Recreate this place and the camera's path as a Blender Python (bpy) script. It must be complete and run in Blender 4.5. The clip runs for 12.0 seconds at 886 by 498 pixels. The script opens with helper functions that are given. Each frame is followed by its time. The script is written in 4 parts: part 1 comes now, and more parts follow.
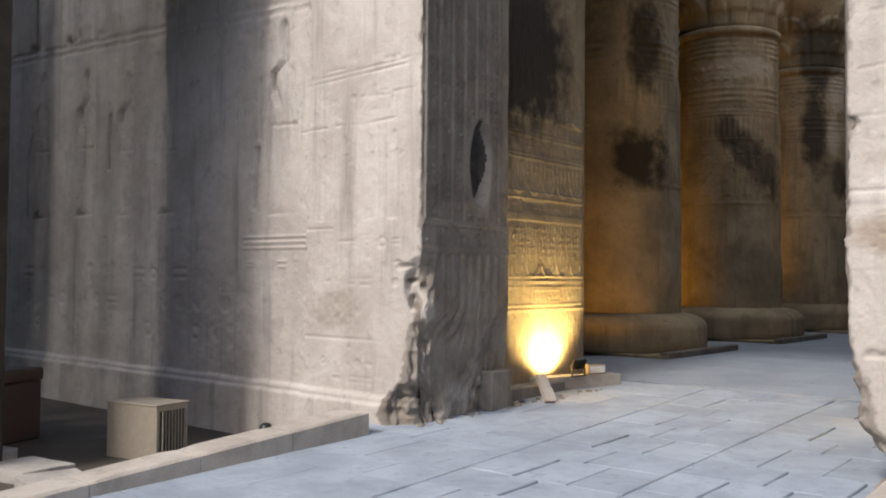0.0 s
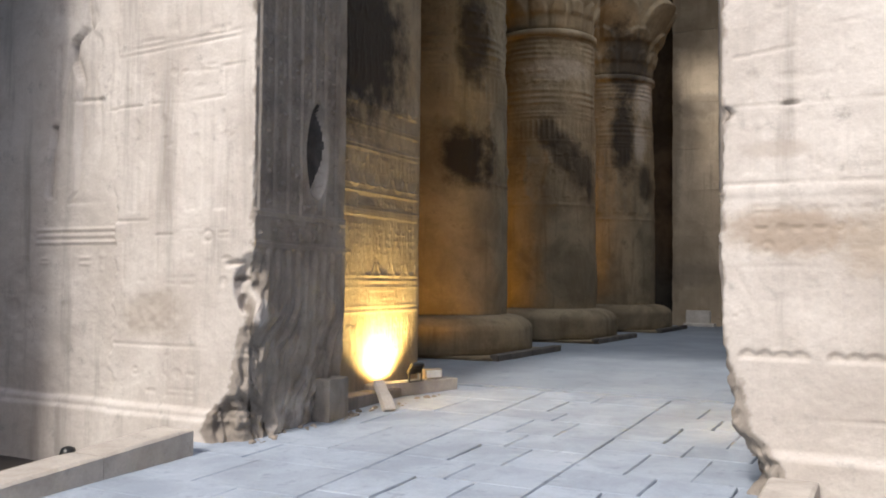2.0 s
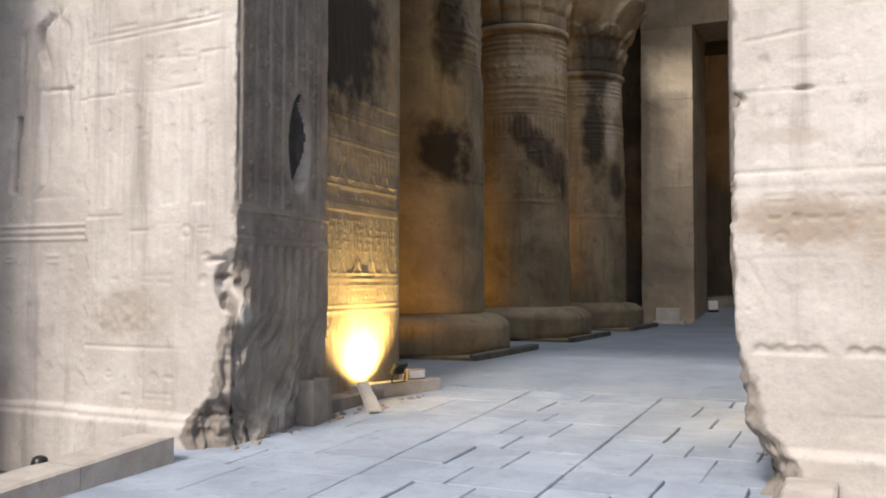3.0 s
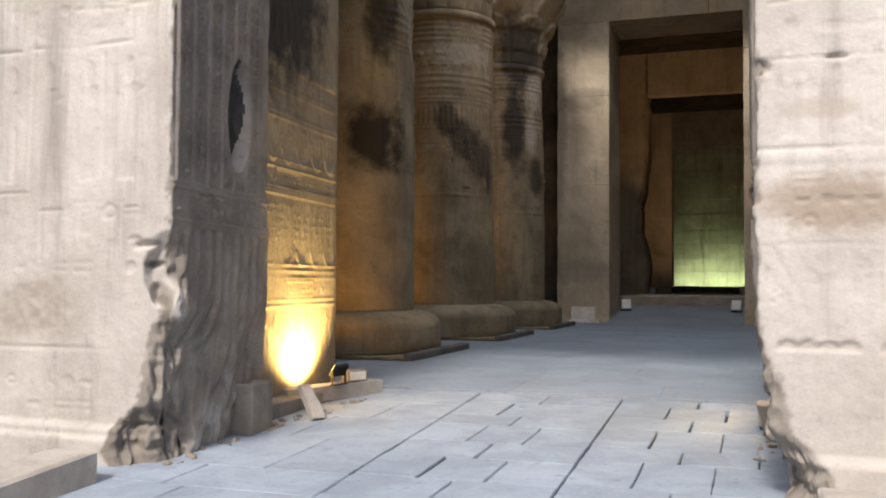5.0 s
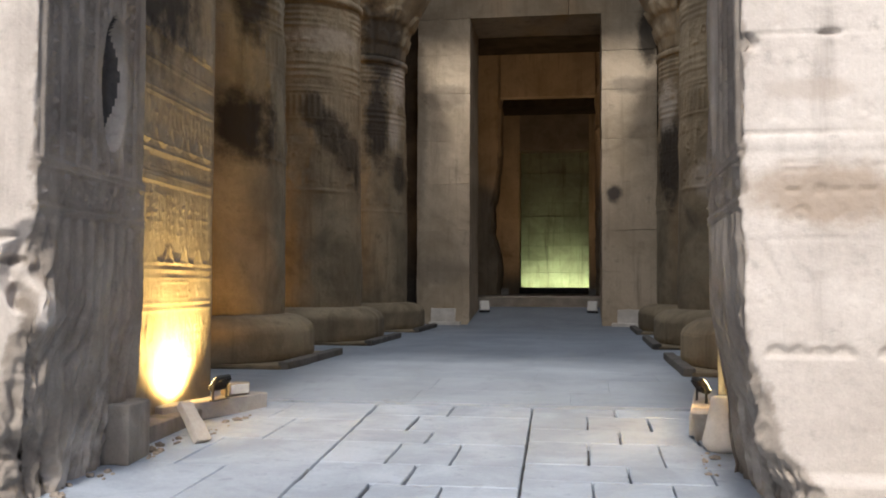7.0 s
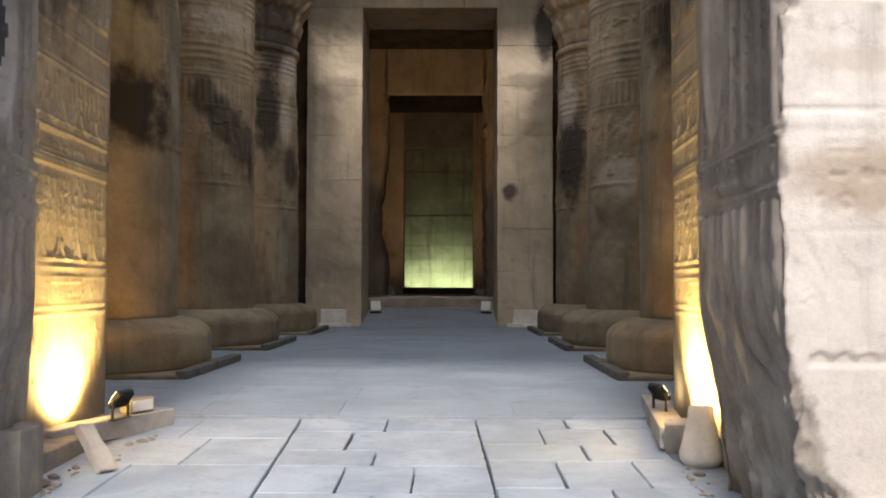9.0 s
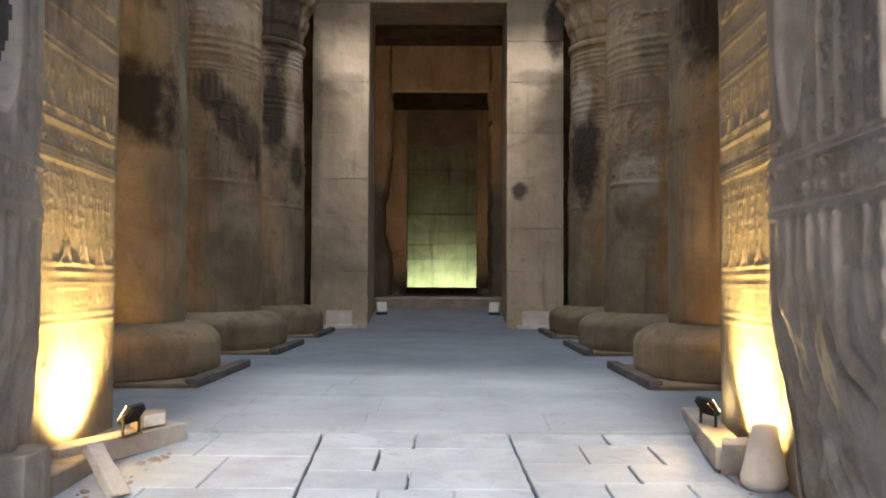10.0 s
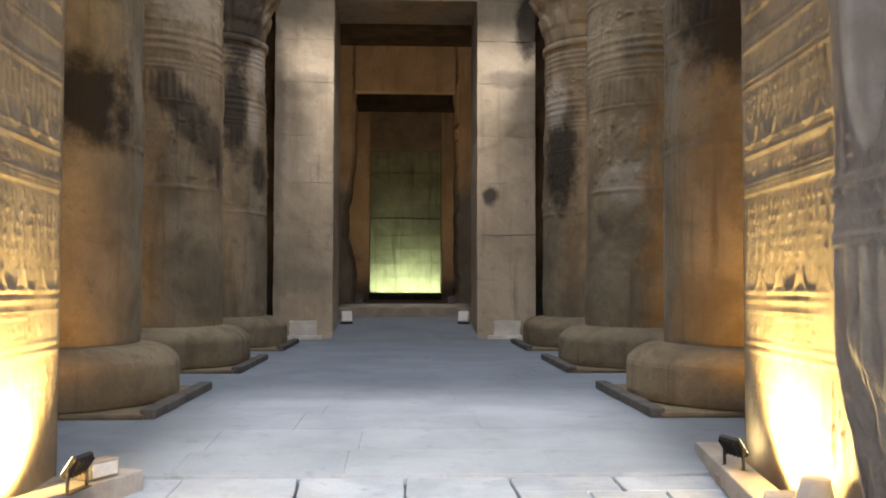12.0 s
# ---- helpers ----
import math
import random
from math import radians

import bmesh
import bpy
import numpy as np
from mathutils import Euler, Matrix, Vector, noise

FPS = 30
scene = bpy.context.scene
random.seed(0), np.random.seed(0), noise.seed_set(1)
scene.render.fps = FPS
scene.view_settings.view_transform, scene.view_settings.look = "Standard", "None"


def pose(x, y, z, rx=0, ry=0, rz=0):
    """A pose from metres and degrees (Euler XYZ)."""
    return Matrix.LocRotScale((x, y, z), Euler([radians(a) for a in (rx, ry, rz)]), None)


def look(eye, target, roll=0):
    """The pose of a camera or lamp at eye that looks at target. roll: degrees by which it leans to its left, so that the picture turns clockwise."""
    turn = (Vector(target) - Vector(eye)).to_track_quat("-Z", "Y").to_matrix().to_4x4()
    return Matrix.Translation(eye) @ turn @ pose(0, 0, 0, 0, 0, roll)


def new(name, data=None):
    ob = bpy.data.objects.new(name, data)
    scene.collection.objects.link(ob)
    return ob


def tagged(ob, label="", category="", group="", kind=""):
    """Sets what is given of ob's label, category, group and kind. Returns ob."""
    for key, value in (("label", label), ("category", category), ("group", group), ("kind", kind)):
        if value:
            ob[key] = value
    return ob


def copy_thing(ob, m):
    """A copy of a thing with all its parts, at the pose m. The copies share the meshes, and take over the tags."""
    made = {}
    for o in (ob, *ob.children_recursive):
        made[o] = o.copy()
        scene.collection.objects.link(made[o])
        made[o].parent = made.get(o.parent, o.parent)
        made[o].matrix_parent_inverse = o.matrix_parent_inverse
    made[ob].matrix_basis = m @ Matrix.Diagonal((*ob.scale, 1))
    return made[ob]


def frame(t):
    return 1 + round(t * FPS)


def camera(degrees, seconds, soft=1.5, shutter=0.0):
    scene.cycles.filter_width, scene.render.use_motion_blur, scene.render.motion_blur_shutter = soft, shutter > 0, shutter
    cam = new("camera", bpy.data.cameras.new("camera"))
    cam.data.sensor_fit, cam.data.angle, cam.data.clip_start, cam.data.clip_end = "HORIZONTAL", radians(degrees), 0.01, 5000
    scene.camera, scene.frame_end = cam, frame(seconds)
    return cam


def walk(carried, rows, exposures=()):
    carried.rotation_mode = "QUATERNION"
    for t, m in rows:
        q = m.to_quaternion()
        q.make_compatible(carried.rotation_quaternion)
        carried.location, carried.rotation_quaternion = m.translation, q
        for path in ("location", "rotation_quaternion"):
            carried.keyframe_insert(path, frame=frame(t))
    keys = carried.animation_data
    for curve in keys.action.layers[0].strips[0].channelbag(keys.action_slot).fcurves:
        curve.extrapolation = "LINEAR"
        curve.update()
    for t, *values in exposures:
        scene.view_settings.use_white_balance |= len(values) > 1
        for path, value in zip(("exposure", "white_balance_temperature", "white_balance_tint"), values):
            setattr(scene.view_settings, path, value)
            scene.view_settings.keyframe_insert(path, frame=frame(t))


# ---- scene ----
cam = camera(51.3, 12.0, 1.9)
PATH = [
    (0, (3.899, 0.252, 1.204), (2.601, 1.773, 1.264), 0.5),
    (0.5, (3.708, 0.335, 1.196), (2.525, 1.946, 1.261), 0.5),
    (1, (3.523, 0.427, 1.179), (2.448, 2.112, 1.247), 0.4),
    (1.5, (3.351, 0.538, 1.183), (2.353, 2.269, 1.25), 0.4),
    (2, (3.149, 0.633, 1.163), (2.21, 2.398, 1.233), 0.5),
    (2.5, (2.954, 0.698, 1.149), (2.061, 2.486, 1.22), 0.4),
    (4.3, (2.248, 1.121, 1.052), (1.5, 2.974, 1.125), 0.1),
    (4.5, (2.145, 1.175, 1.055), (1.427, 3.04, 1.127), 0.4),
    (5, (1.941, 1.317, 1.048), (1.298, 3.209, 1.122), 0.3),
    (5.5, (1.766, 1.501, 1.055), (1.196, 3.416, 1.13), 0.3),
    (6, (1.581, 1.656, 1.044), (1.09, 3.594, 1.119), 0.3),
    (6.5, (1.344, 1.809, 1.051), (0.953, 3.769, 1.129), 0.3),
    (7, (1.143, 1.978, 1.037), (0.847, 3.954, 1.116), 0.2),
    (7.2, (1.097, 2.058, 1.014), (0.822, 4.037, 1.101), 0.3),
    (8.8, (0.553, 2.679, 1.011), (0.513, 4.677, 1.096), -0.0),
    (9, (0.505, 2.749, 1.031), (0.489, 4.747, 1.111), 0.1),
    (9.5, (0.386, 2.965, 1.055), (0.398, 4.963, 1.134), 0.2),
    (10, (0.238, 3.228, 1.086), (0.228, 5.227, 1.163), 0.2),
    (10.5, (0.147, 3.427, 1.192), (0.126, 5.425, 1.271), 0.1),
    (11, (0.101, 3.591, 1.22), (0.117, 5.589, 1.302), 0.0),
    (11.5, (0.049, 3.824, 1.236), (0.11, 5.821, 1.316), 0.1),
    (12, (-0.002, 4.019, 1.245), (0.079, 6.016, 1.326), 0.1),
]
walk(cam, [(t, look(eye, target, roll)) for t, eye, target, roll in PATH],
     exposures=((0, 0.5), (2.5, 0.76), (7, 0.76), (9.5, 0.96), (12, 1.3)))

SUN_ELEV, SUN_AZ = 42.0, 181.0  # a hazy sun behind the walker, over the court
SUN, SKY = 1.9, 0.15
PANEL, AISLE, DOORL, INNERL, SHRINE, NAVE_FILL = 270.0, 480.0, 130.0, 75.0, 66.0, 225.0

# ---------------------------------------------------------------- light
world = bpy.data.worlds.new("sky")
scene.world = world
world.use_nodes = True
wn, wl = world.node_tree.nodes, world.node_tree.links
sky = wn.new("ShaderNodeTexSky")
sky.sky_type = "NISHITA"
sky.sun_disc = False
sky.sun_elevation = radians(SUN_ELEV)
sky.sun_rotation = radians(SUN_AZ)
sky.dust_density = 3.0
wl.new(sky.outputs[0], wn["Background"].inputs[0])
wn["Background"].inputs[1].default_value = SKY

sun = new("sun", bpy.data.lights.new("sun", "SUN"))
sun.data.energy, sun.data.angle, sun.data.color = SUN, radians(9), (1.0, 0.955, 0.90)
az, el = radians(SUN_AZ), radians(SUN_ELEV)
sun_from = Vector((math.sin(az) * math.cos(el), math.cos(az) * math.cos(el), math.sin(el)))
sun.matrix_world = look(sun_from * 50, (0, 0, 0))


def lamp(name, kind, eye, target, power, colour, size=0.15, cone=100, blend=0.6):
    data = bpy.data.lights.new(name, kind)
    data.energy, data.color = power, colour
    if kind == "AREA":
        data.shape, data.size = "DISK", size
    else:
        data.shadow_soft_size, data.spot_size, data.spot_blend = size, radians(cone), blend
    ob = new(name, data)
    ob.matrix_world = look(eye, target)
    return ob


AMBER = (1.0, 0.48, 0.04)
lamp("panel_lamp_west", "SPOT", (-1.995, 9.34, 0.20), (-2.26, 9.32, 0.44), PANEL * 0.8, (1.0, 0.71, 0.25), 0.06, 138, 0.45)
lamp("panel_lamp_east", "SPOT", (2.02, 9.42, 0.18), (2.30, 9.30, 0.46), PANEL, (1.0, 0.71, 0.25), 0.06, 138, 0.45)
for sx in (-1, 1):
    lamp("aisle_lamp", "SPOT", (sx * 3.0, 10.60, 0.30), (sx * 3.3, 12.8, 2.0), AISLE * (0.17 if sx < 0 else 0.26), AMBER, 0.12, 80)
    lamp("aisle_lamp", "SPOT", (sx * 6.6, 15.4, 0.40), (sx * 4.5, 17.4, 2.8), AISLE * (0.36 if sx < 0 else 0.55), AMBER, 0.12, 90)
    lamp("aisle_lamp", "SPOT", (sx * 6.6, 20.0, 0.40), (sx * 4.5, 22.0, 3.4), AISLE * 0.35, AMBER, 0.12, 90)
    lamp("door_lamp", "SPOT", (sx * 1.1, 29.5, 0.95), (sx * 0.8, 34.6, 7.8), DOORL, (1.0, 0.62, 0.30), 0.08, 50)
    lamp("inner_door_lamp", "SPOT", (sx * 1.30, 36.3, 0.95), (sx * 1.5, 42.0, 5.0), INNERL, (1.0, 0.66, 0.36), 0.08, 70)
for x in (-1.2, 0.0, 1.2):
    lamp("shrine_lamp", "SPOT", (x, 47.15, 1.0), (x, 48.0, 1.5), SHRINE, (0.78, 0.95, 0.50), 0.12, 150, 0.9)

# fill light added to brighten the nave, hung in the assumed roof opening
nave_fill = bpy.data.lights.new("nave_fill_light", "AREA")
nave_fill.shape, nave_fill.size, nave_fill.size_y = "RECTANGLE", 4.6, 6.8
nave_fill.energy, nave_fill.color = NAVE_FILL, (0.93, 0.97, 1.0)
new("nave_fill_light", nave_fill).matrix_world = pose(0, 16.7, 10.38)

# ---------------------------------------------------------------- materials
def nodes_of(name):
    m = bpy.data.materials.new(name)
    m.use_nodes = True
    nt = m.node_tree
    return m, nt.nodes, nt.links, nt.nodes["Principled BSDF"]


def stone(name, dark, light, scale=2.0, rough=0.9, bump=0.25, grain=45.0, soot=0.0, soot_scale=0.5, stain_light_spots=(), rnd=0.0, streak=0.0,
          soot_colour=(0.035, 0.03, 0.028), metal=0.0, second=None):
    """Mottled stone: large patches, fine grain, pits; soot in cloudy patches; each spot of stain, painted light or
    shade is (centre, radii, strength, colour).
    """
    m, n, l, b = nodes_of(name)
    geo = n.new("ShaderNodeNewGeometry")
    pos = geo.outputs["Position"]

    def tex(sc, detail=6.0, rough_=0.6, vec=None, dist=0.0):
        t = n.new("ShaderNodeTexNoise")
        t.inputs["Scale"].default_value, t.inputs["Detail"].default_value = sc, detail
        t.inputs["Roughness"].default_value, t.inputs["Distortion"].default_value = rough_, dist
        l.new(vec or pos, t.inputs["Vector"])
        return t.outputs[0]

    def ramp(v, lo, hi):
        r = n.new("ShaderNodeMapRange")
        r.interpolation_type = "SMOOTHSTEP"
        r.inputs[1].default_value, r.inputs[2].default_value = lo, hi
        l.new(v, r.inputs[0])
        return r.outputs[0]

    def mix(f, a, c, mode="MIX"):
        x = n.new("ShaderNodeMix")
        x.data_type, x.blend_type = "RGBA", mode
        for sock, v in ((x.inputs[0], f), (x.inputs[6], a), (x.inputs[7], c)):
            if isinstance(v, (float, int)):
                sock.default_value = v
            elif isinstance(v, tuple):
                sock.default_value = (*v, 1)
            else:
                l.new(v, sock)
        return x.outputs[2]

    big = tex(scale, 7.0, 0.65, dist=0.4)
    fine = tex(grain, 4.0, 0.7)
    col = mix(ramp(big, 0.32, 0.68), dark, light)
    mid = tuple((p + q) / 2 * 0.72 for p, q in zip(dark, light))
    blot = ramp(tex(scale * 4.3, 5.0, 0.7), 0.56, 0.75)
    col = mix(blot, col, mid)
    spk = n.new("ShaderNodeMath")
    spk.operation = "MULTIPLY_ADD"
    l.new(fine, spk.inputs[0])
    spk.inputs[1].default_value, spk.inputs[2].default_value = 0.3, 0.85
    col = mix(1.0, col, spk.outputs[0], "MULTIPLY")
    if streak:
        mp = n.new("ShaderNodeMapping")
        mp.inputs["Scale"].default_value = (3.0, 3.0, 0.25)
        l.new(pos, mp.inputs[0])
        col = mix(ramp(tex(1.6, 5.0, 0.6, mp.outputs[0]), 0.5, 0.78), col, tuple(c * (1 - streak) for c in dark))
    if rnd:
        oi = n.new("ShaderNodeObjectInfo")
        mm = n.new("ShaderNodeMath")
        mm.operation = "MULTIPLY_ADD"
        l.new(oi.outputs["Random"], mm.inputs[0])
        mm.inputs[1].default_value, mm.inputs[2].default_value = rnd, 1 - rnd / 2
        col = mix(1.0, col, mm.outputs[0], "MULTIPLY")
    if soot:
        col = mix(ramp(tex(soot_scale, 5.0, 0.55, dist=0.6), 0.66 - 0.2 * soot, 0.86 - 0.2 * soot), col, soot_colour)
    for centre, radii, strength, colour in stain_light_spots:
        sub = n.new("ShaderNodeVectorMath")
        sub.operation = "SUBTRACT"
        l.new(pos, sub.inputs[0])
        sub.inputs[1].default_value = centre
        div = n.new("ShaderNodeVectorMath")
        div.operation = "DIVIDE"
        l.new(sub.outputs[0], div.inputs[0])
        div.inputs[1].default_value = radii
        ln = n.new("ShaderNodeVectorMath")
        ln.operation = "LENGTH"
        l.new(div.outputs[0], ln.inputs[0])
        wob = n.new("ShaderNodeMath")
        wob.operation = "MULTIPLY_ADD"
        l.new(tex(3.5, 5.0, 0.65), wob.inputs[0])
        wob.inputs[1].default_value = 1.3
        l.new(ln.outputs["Value"], wob.inputs[2])
        inv = n.new("ShaderNodeMath")
        inv.operation = "MULTIPLY"
        l.new(ramp(wob.outputs[0], 1.9, 1.2), inv.inputs[0])
        inv.inputs[1].default_value = strength
        col = mix(inv.outputs[0], col, colour)
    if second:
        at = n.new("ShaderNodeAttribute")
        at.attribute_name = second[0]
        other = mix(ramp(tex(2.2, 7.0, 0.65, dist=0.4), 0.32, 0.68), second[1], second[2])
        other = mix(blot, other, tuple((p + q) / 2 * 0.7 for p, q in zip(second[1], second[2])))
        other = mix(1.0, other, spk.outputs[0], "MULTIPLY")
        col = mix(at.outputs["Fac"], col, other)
    l.new(col, b.inputs["Base Color"])
    rr = n.new("ShaderNodeMapRange")
    rr.inputs[3].default_value, rr.inputs[4].default_value = rough - 0.12, min(1.0, rough + 0.08)
    l.new(big, rr.inputs[0])
    l.new(rr.outputs[0], b.inputs["Roughness"])
    b.inputs["Specular IOR Level"].default_value = 0.25
    b.inputs["Metallic"].default_value = metal
    add = n.new("ShaderNodeMath")
    add.operation = "MULTIPLY_ADD"
    l.new(fine, add.inputs[0])
    add.inputs[1].default_value = 0.35
    l.new(tex(grain * 0.22, 6.0, 0.7), add.inputs[2])
    bp = n.new("ShaderNodeBump")
    bp.inputs["Strength"].default_value, bp.inputs["Distance"].default_value = bump, 0.03
    l.new(add.outputs[0], bp.inputs["Height"])
    l.new(bp.outputs[0], b.inputs["Normal"])
    return m


def plain(name, colour, rough=0.6, metal=0.0, bump=0.1, scale=30.0):
    m, n, l, b = nodes_of(name)
    t = n.new("ShaderNodeTexNoise")
    t.inputs["Scale"].default_value, t.inputs["Detail"].default_value = scale, 5
    geo = n.new("ShaderNodeNewGeometry")
    l.new(geo.outputs["Position"], t.inputs["Vector"])
    mx = n.new("ShaderNodeMix")
    mx.data_type = "RGBA"
    mx.inputs[6].default_value = (*(c * 0.75 for c in colour), 1)
    mx.inputs[7].default_value = (*(min(1, c * 1.2) for c in colour), 1)
    l.new(t.outputs[0], mx.inputs[0])
    l.new(mx.outputs[2], b.inputs["Base Color"])
    b.inputs["Roughness"].default_value, b.inputs["Metallic"].default_value = rough, metal
    bp = n.new("ShaderNodeBump")
    bp.inputs["Strength"].default_value, bp.inputs["Distance"].default_value = bump, 0.01
    l.new(t.outputs[0], bp.inputs["Height"])
    l.new(bp.outputs[0], b.inputs["Normal"])
    return m


def glow(name, colour, strength):
    m, n, l, b = nodes_of(name)
    b.inputs["Base Color"].default_value = (0.8, 0.8, 0.8, 1)
    b.inputs["Emission Color"].default_value = (*colour, 1)
    b.inputs["Emission Strength"].default_value = strength
    return m


SOOT = (0.022, 0.018, 0.016)
# second tone: worn grey corner stone, and the reveal's shade put into the colour
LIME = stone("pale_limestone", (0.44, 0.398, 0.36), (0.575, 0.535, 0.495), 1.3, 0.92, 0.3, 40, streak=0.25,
             second=("grey_worn_shaded", (0.20, 0.172, 0.146), (0.31, 0.273, 0.236)), stain_light_spots=(
    ((-2.95, 6.6, 0.85), (0.42, 0.5, 0.24), 0.6, (0.33, 0.28, 0.23)),
    ((2.35, 6.7, 1.50), (0.38, 0.5, 0.17), 0.75, (0.30, 0.23, 0.17)),
    ((2.95, 6.7, 1.42), (0.35, 0.5, 0.22), 0.6, (0.34, 0.27, 0.20)),
    ((2.30, 6.7, 2.02), (0.22, 0.5, 0.06), 0.5, (0.36, 0.30, 0.25)),
))
JAMB = stone("grey_weathered_sandstone", (0.20, 0.178, 0.156), (0.31, 0.28, 0.25), 2.2, 0.93, 0.35, 60, streak=0.35)
PLASTER = stone("pale_plaster", (0.34, 0.315, 0.29), (0.46, 0.43, 0.40), 3.0, 0.9, 0.15, 50)
PANELM = stone("carved_sandstone", (0.24, 0.185, 0.125), (0.34, 0.275, 0.195), 2.5, 0.88, 0.25, 70, streak=0.2, stain_light_spots=(
    ((-2.2, 8.9, 3.75), (0.6, 1.0, 1.0), 0.95, SOOT),
    ((-2.2, 8.3, 2.9), (0.5, 0.35, 0.6), 0.8, SOOT),
    ((2.2, 9.4, 3.9), (0.6, 1.2, 0.8), 0.8, SOOT),
))
COLM = stone("column_sandstone", (0.165, 0.127, 0.082), (0.295, 0.236, 0.158), 1.1, 0.88, 0.6, 30, soot=0.12, soot_scale=0.6, streak=0.15, stain_light_spots=(
    ((-3.05, 12.85, 3.05), (0.36, 0.7, 0.50), 0.97, SOOT),
    ((-2.75, 13.1, 3.0), (0.16, 0.5, 0.75), 0.9, SOOT),
    ((-2.95, 12.9, 4.9), (0.25, 0.6, 0.9), 0.9, SOOT),
    ((-3.40, 17.2, 4.05), (0.22, 0.8, 0.36), 0.7, SOOT),
    ((-3.12, 17.3, 3.70), (0.24, 0.8, 0.38), 0.75, SOOT),
    ((-2.86, 17.5, 3.35), (0.20, 0.8, 0.42), 0.75, SOOT),
    ((-2.70, 17.8, 2.85), (0.14, 0.8, 0.40), 0.8, SOOT),
    ((-3.28, 21.8, 4.6), (0.28, 0.8, 1.1), 0.9, SOOT),
    ((-2.85, 21.8, 3.5), (0.14, 0.8, 0.5), 0.7, SOOT),
    ((-2.85, 21.8, 5.6), (0.22, 0.8, 0.7), 0.8, (0.44, 0.38, 0.32)),
    ((-2.95, 21.8, 4.5), (0.12, 0.8, 0.5), 0.7, (0.42, 0.36, 0.30)),
    ((-3.2, 21.8, 6.4), (0.5, 0.9, 1.0), 0.85, SOOT),
    ((3.0, 21.8, 3.8), (0.35, 0.8, 1.2), 0.9, SOOT),
    ((3.15, 12.85, 4.0), (0.55, 0.8, 0.75), 0.9, SOOT),
    ((-3.0, 17.2, 5.3), (0.8, 0.8, 0.25), 0.5, (0.40, 0.34, 0.28)),
    ((3.2, 17.2, 2.75), (0.28, 0.8, 0.35), 0.7, (0.42, 0.36, 0.30)),
    ((2.9, 21.7, 4.9), (0.25, 0.8, 0.6), 0.7, (0.42, 0.37, 0.31)),
))
WALLM = stone("inner_wall_sandstone", (0.40, 0.322, 0.23), (0.56, 0.46, 0.345), 0.8, 0.9, 0.5, 30, soot=0.1, rnd=0.16, streak=0.2, stain_light_spots=(
    ((1.98, 25.4, 3.35), (0.20, 0.6, 0.24), 0.9, (0.07, 0.06, 0.055)),
    ((2.4, 25.4, 6.1), (0.6, 0.6, 0.22), 0.5, (0.12, 0.10, 0.085)),
    ((2.85, 25.4, 7.4), (0.3, 0.6, 0.9), 0.85, SOOT),
    ((-2.3, 25.4, 5.9), (0.6, 0.6, 0.35), 0.45, (0.13, 0.105, 0.085)),
    # tall strip: shadow along the west jamb's outer edge, painted in
    ((-3.0, 25.4, 5.2), (0.22, 0.6, 2.5), 0.4, (0.09, 0.075, 0.06)),
    ((-2.5, 25.4, 1.4), (1.0, 0.6, 0.35), 0.4, (0.2, 0.17, 0.14)),
    ((-2.7, 25.4, 7.8), (0.5, 0.6, 0.4), 0.35, (0.15, 0.11, 0.08)),
))
SHRINEM = stone("shrine_stone", (0.26, 0.24, 0.20), (0.38, 0.36, 0.30), 0.9, 0.9, 0.3, 30, rnd=0.3, streak=0.3)
PAVE = stone("grey_paving", (0.245, 0.282, 0.335), (0.34, 0.385, 0.45), 1.6, 0.85, 0.2, 45, rnd=0.16, stain_light_spots=(
    # faint tan pools: floodlight spill put into the paving colour
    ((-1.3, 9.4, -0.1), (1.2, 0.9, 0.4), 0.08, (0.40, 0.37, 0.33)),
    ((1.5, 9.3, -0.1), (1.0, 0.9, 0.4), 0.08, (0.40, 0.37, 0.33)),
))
FLOORM = stone("hall_floor_stone", (0.21, 0.242, 0.285), (0.285, 0.322, 0.375), 0.9, 0.6, 0.15, 35, rnd=0.07)
DUST = stone("dusty_ground", (0.065, 0.055, 0.045), (0.115, 0.097, 0.08), 0.8, 0.95, 0.4, 30)
JOINT = stone("dark_joint_earth", (0.04, 0.038, 0.035), (0.09, 0.085, 0.08), 3.0, 0.95, 0.4, 60)
KERBM = stone("kerb_stone", (0.36, 0.32, 0.28), (0.50, 0.46, 0.41), 2.0, 0.88, 0.25, 45)
KERBDARK = stone("dark_worn_kerb", (0.085, 0.078, 0.072), (0.15, 0.138, 0.125), 3.0, 0.85, 0.3, 45)
# dark stone of the shrine step; also paints shade inside the jamb's slit
DARKEDGE = stone("dark_step_and_slit_shade", (0.045, 0.042, 0.04), (0.09, 0.083, 0.078), 4.0, 0.8, 0.3, 45)
SILLM = stone("worn_sill_stone", (0.20, 0.17, 0.14), (0.30, 0.26, 0.22), 1.5, 0.9, 0.25, 40)
# near-black stone: shade of ceilings and aisles put into the colour
SHADEM = stone("shade_dark_stone", (0.03, 0.025, 0.021), (0.075, 0.062, 0.05), 1.2, 0.92, 0.3, 30)
PALE = stone("white_limestone", (0.58, 0.54, 0.49), (0.74, 0.70, 0.65), 3.0, 0.85, 0.2, 50)
BEIGE = plain("beige_painted_metal", (0.33, 0.285, 0.23), 0.5)
BLACK = plain("black_painted_metal", (0.02, 0.02, 0.02), 0.4, 0.3)
GREY = plain("dark_grey_cast_metal", (0.06, 0.06, 0.06), 0.45, 0.6)
WHITE = plain("white_painted_metal", (0.72, 0.71, 0.68), 0.5)
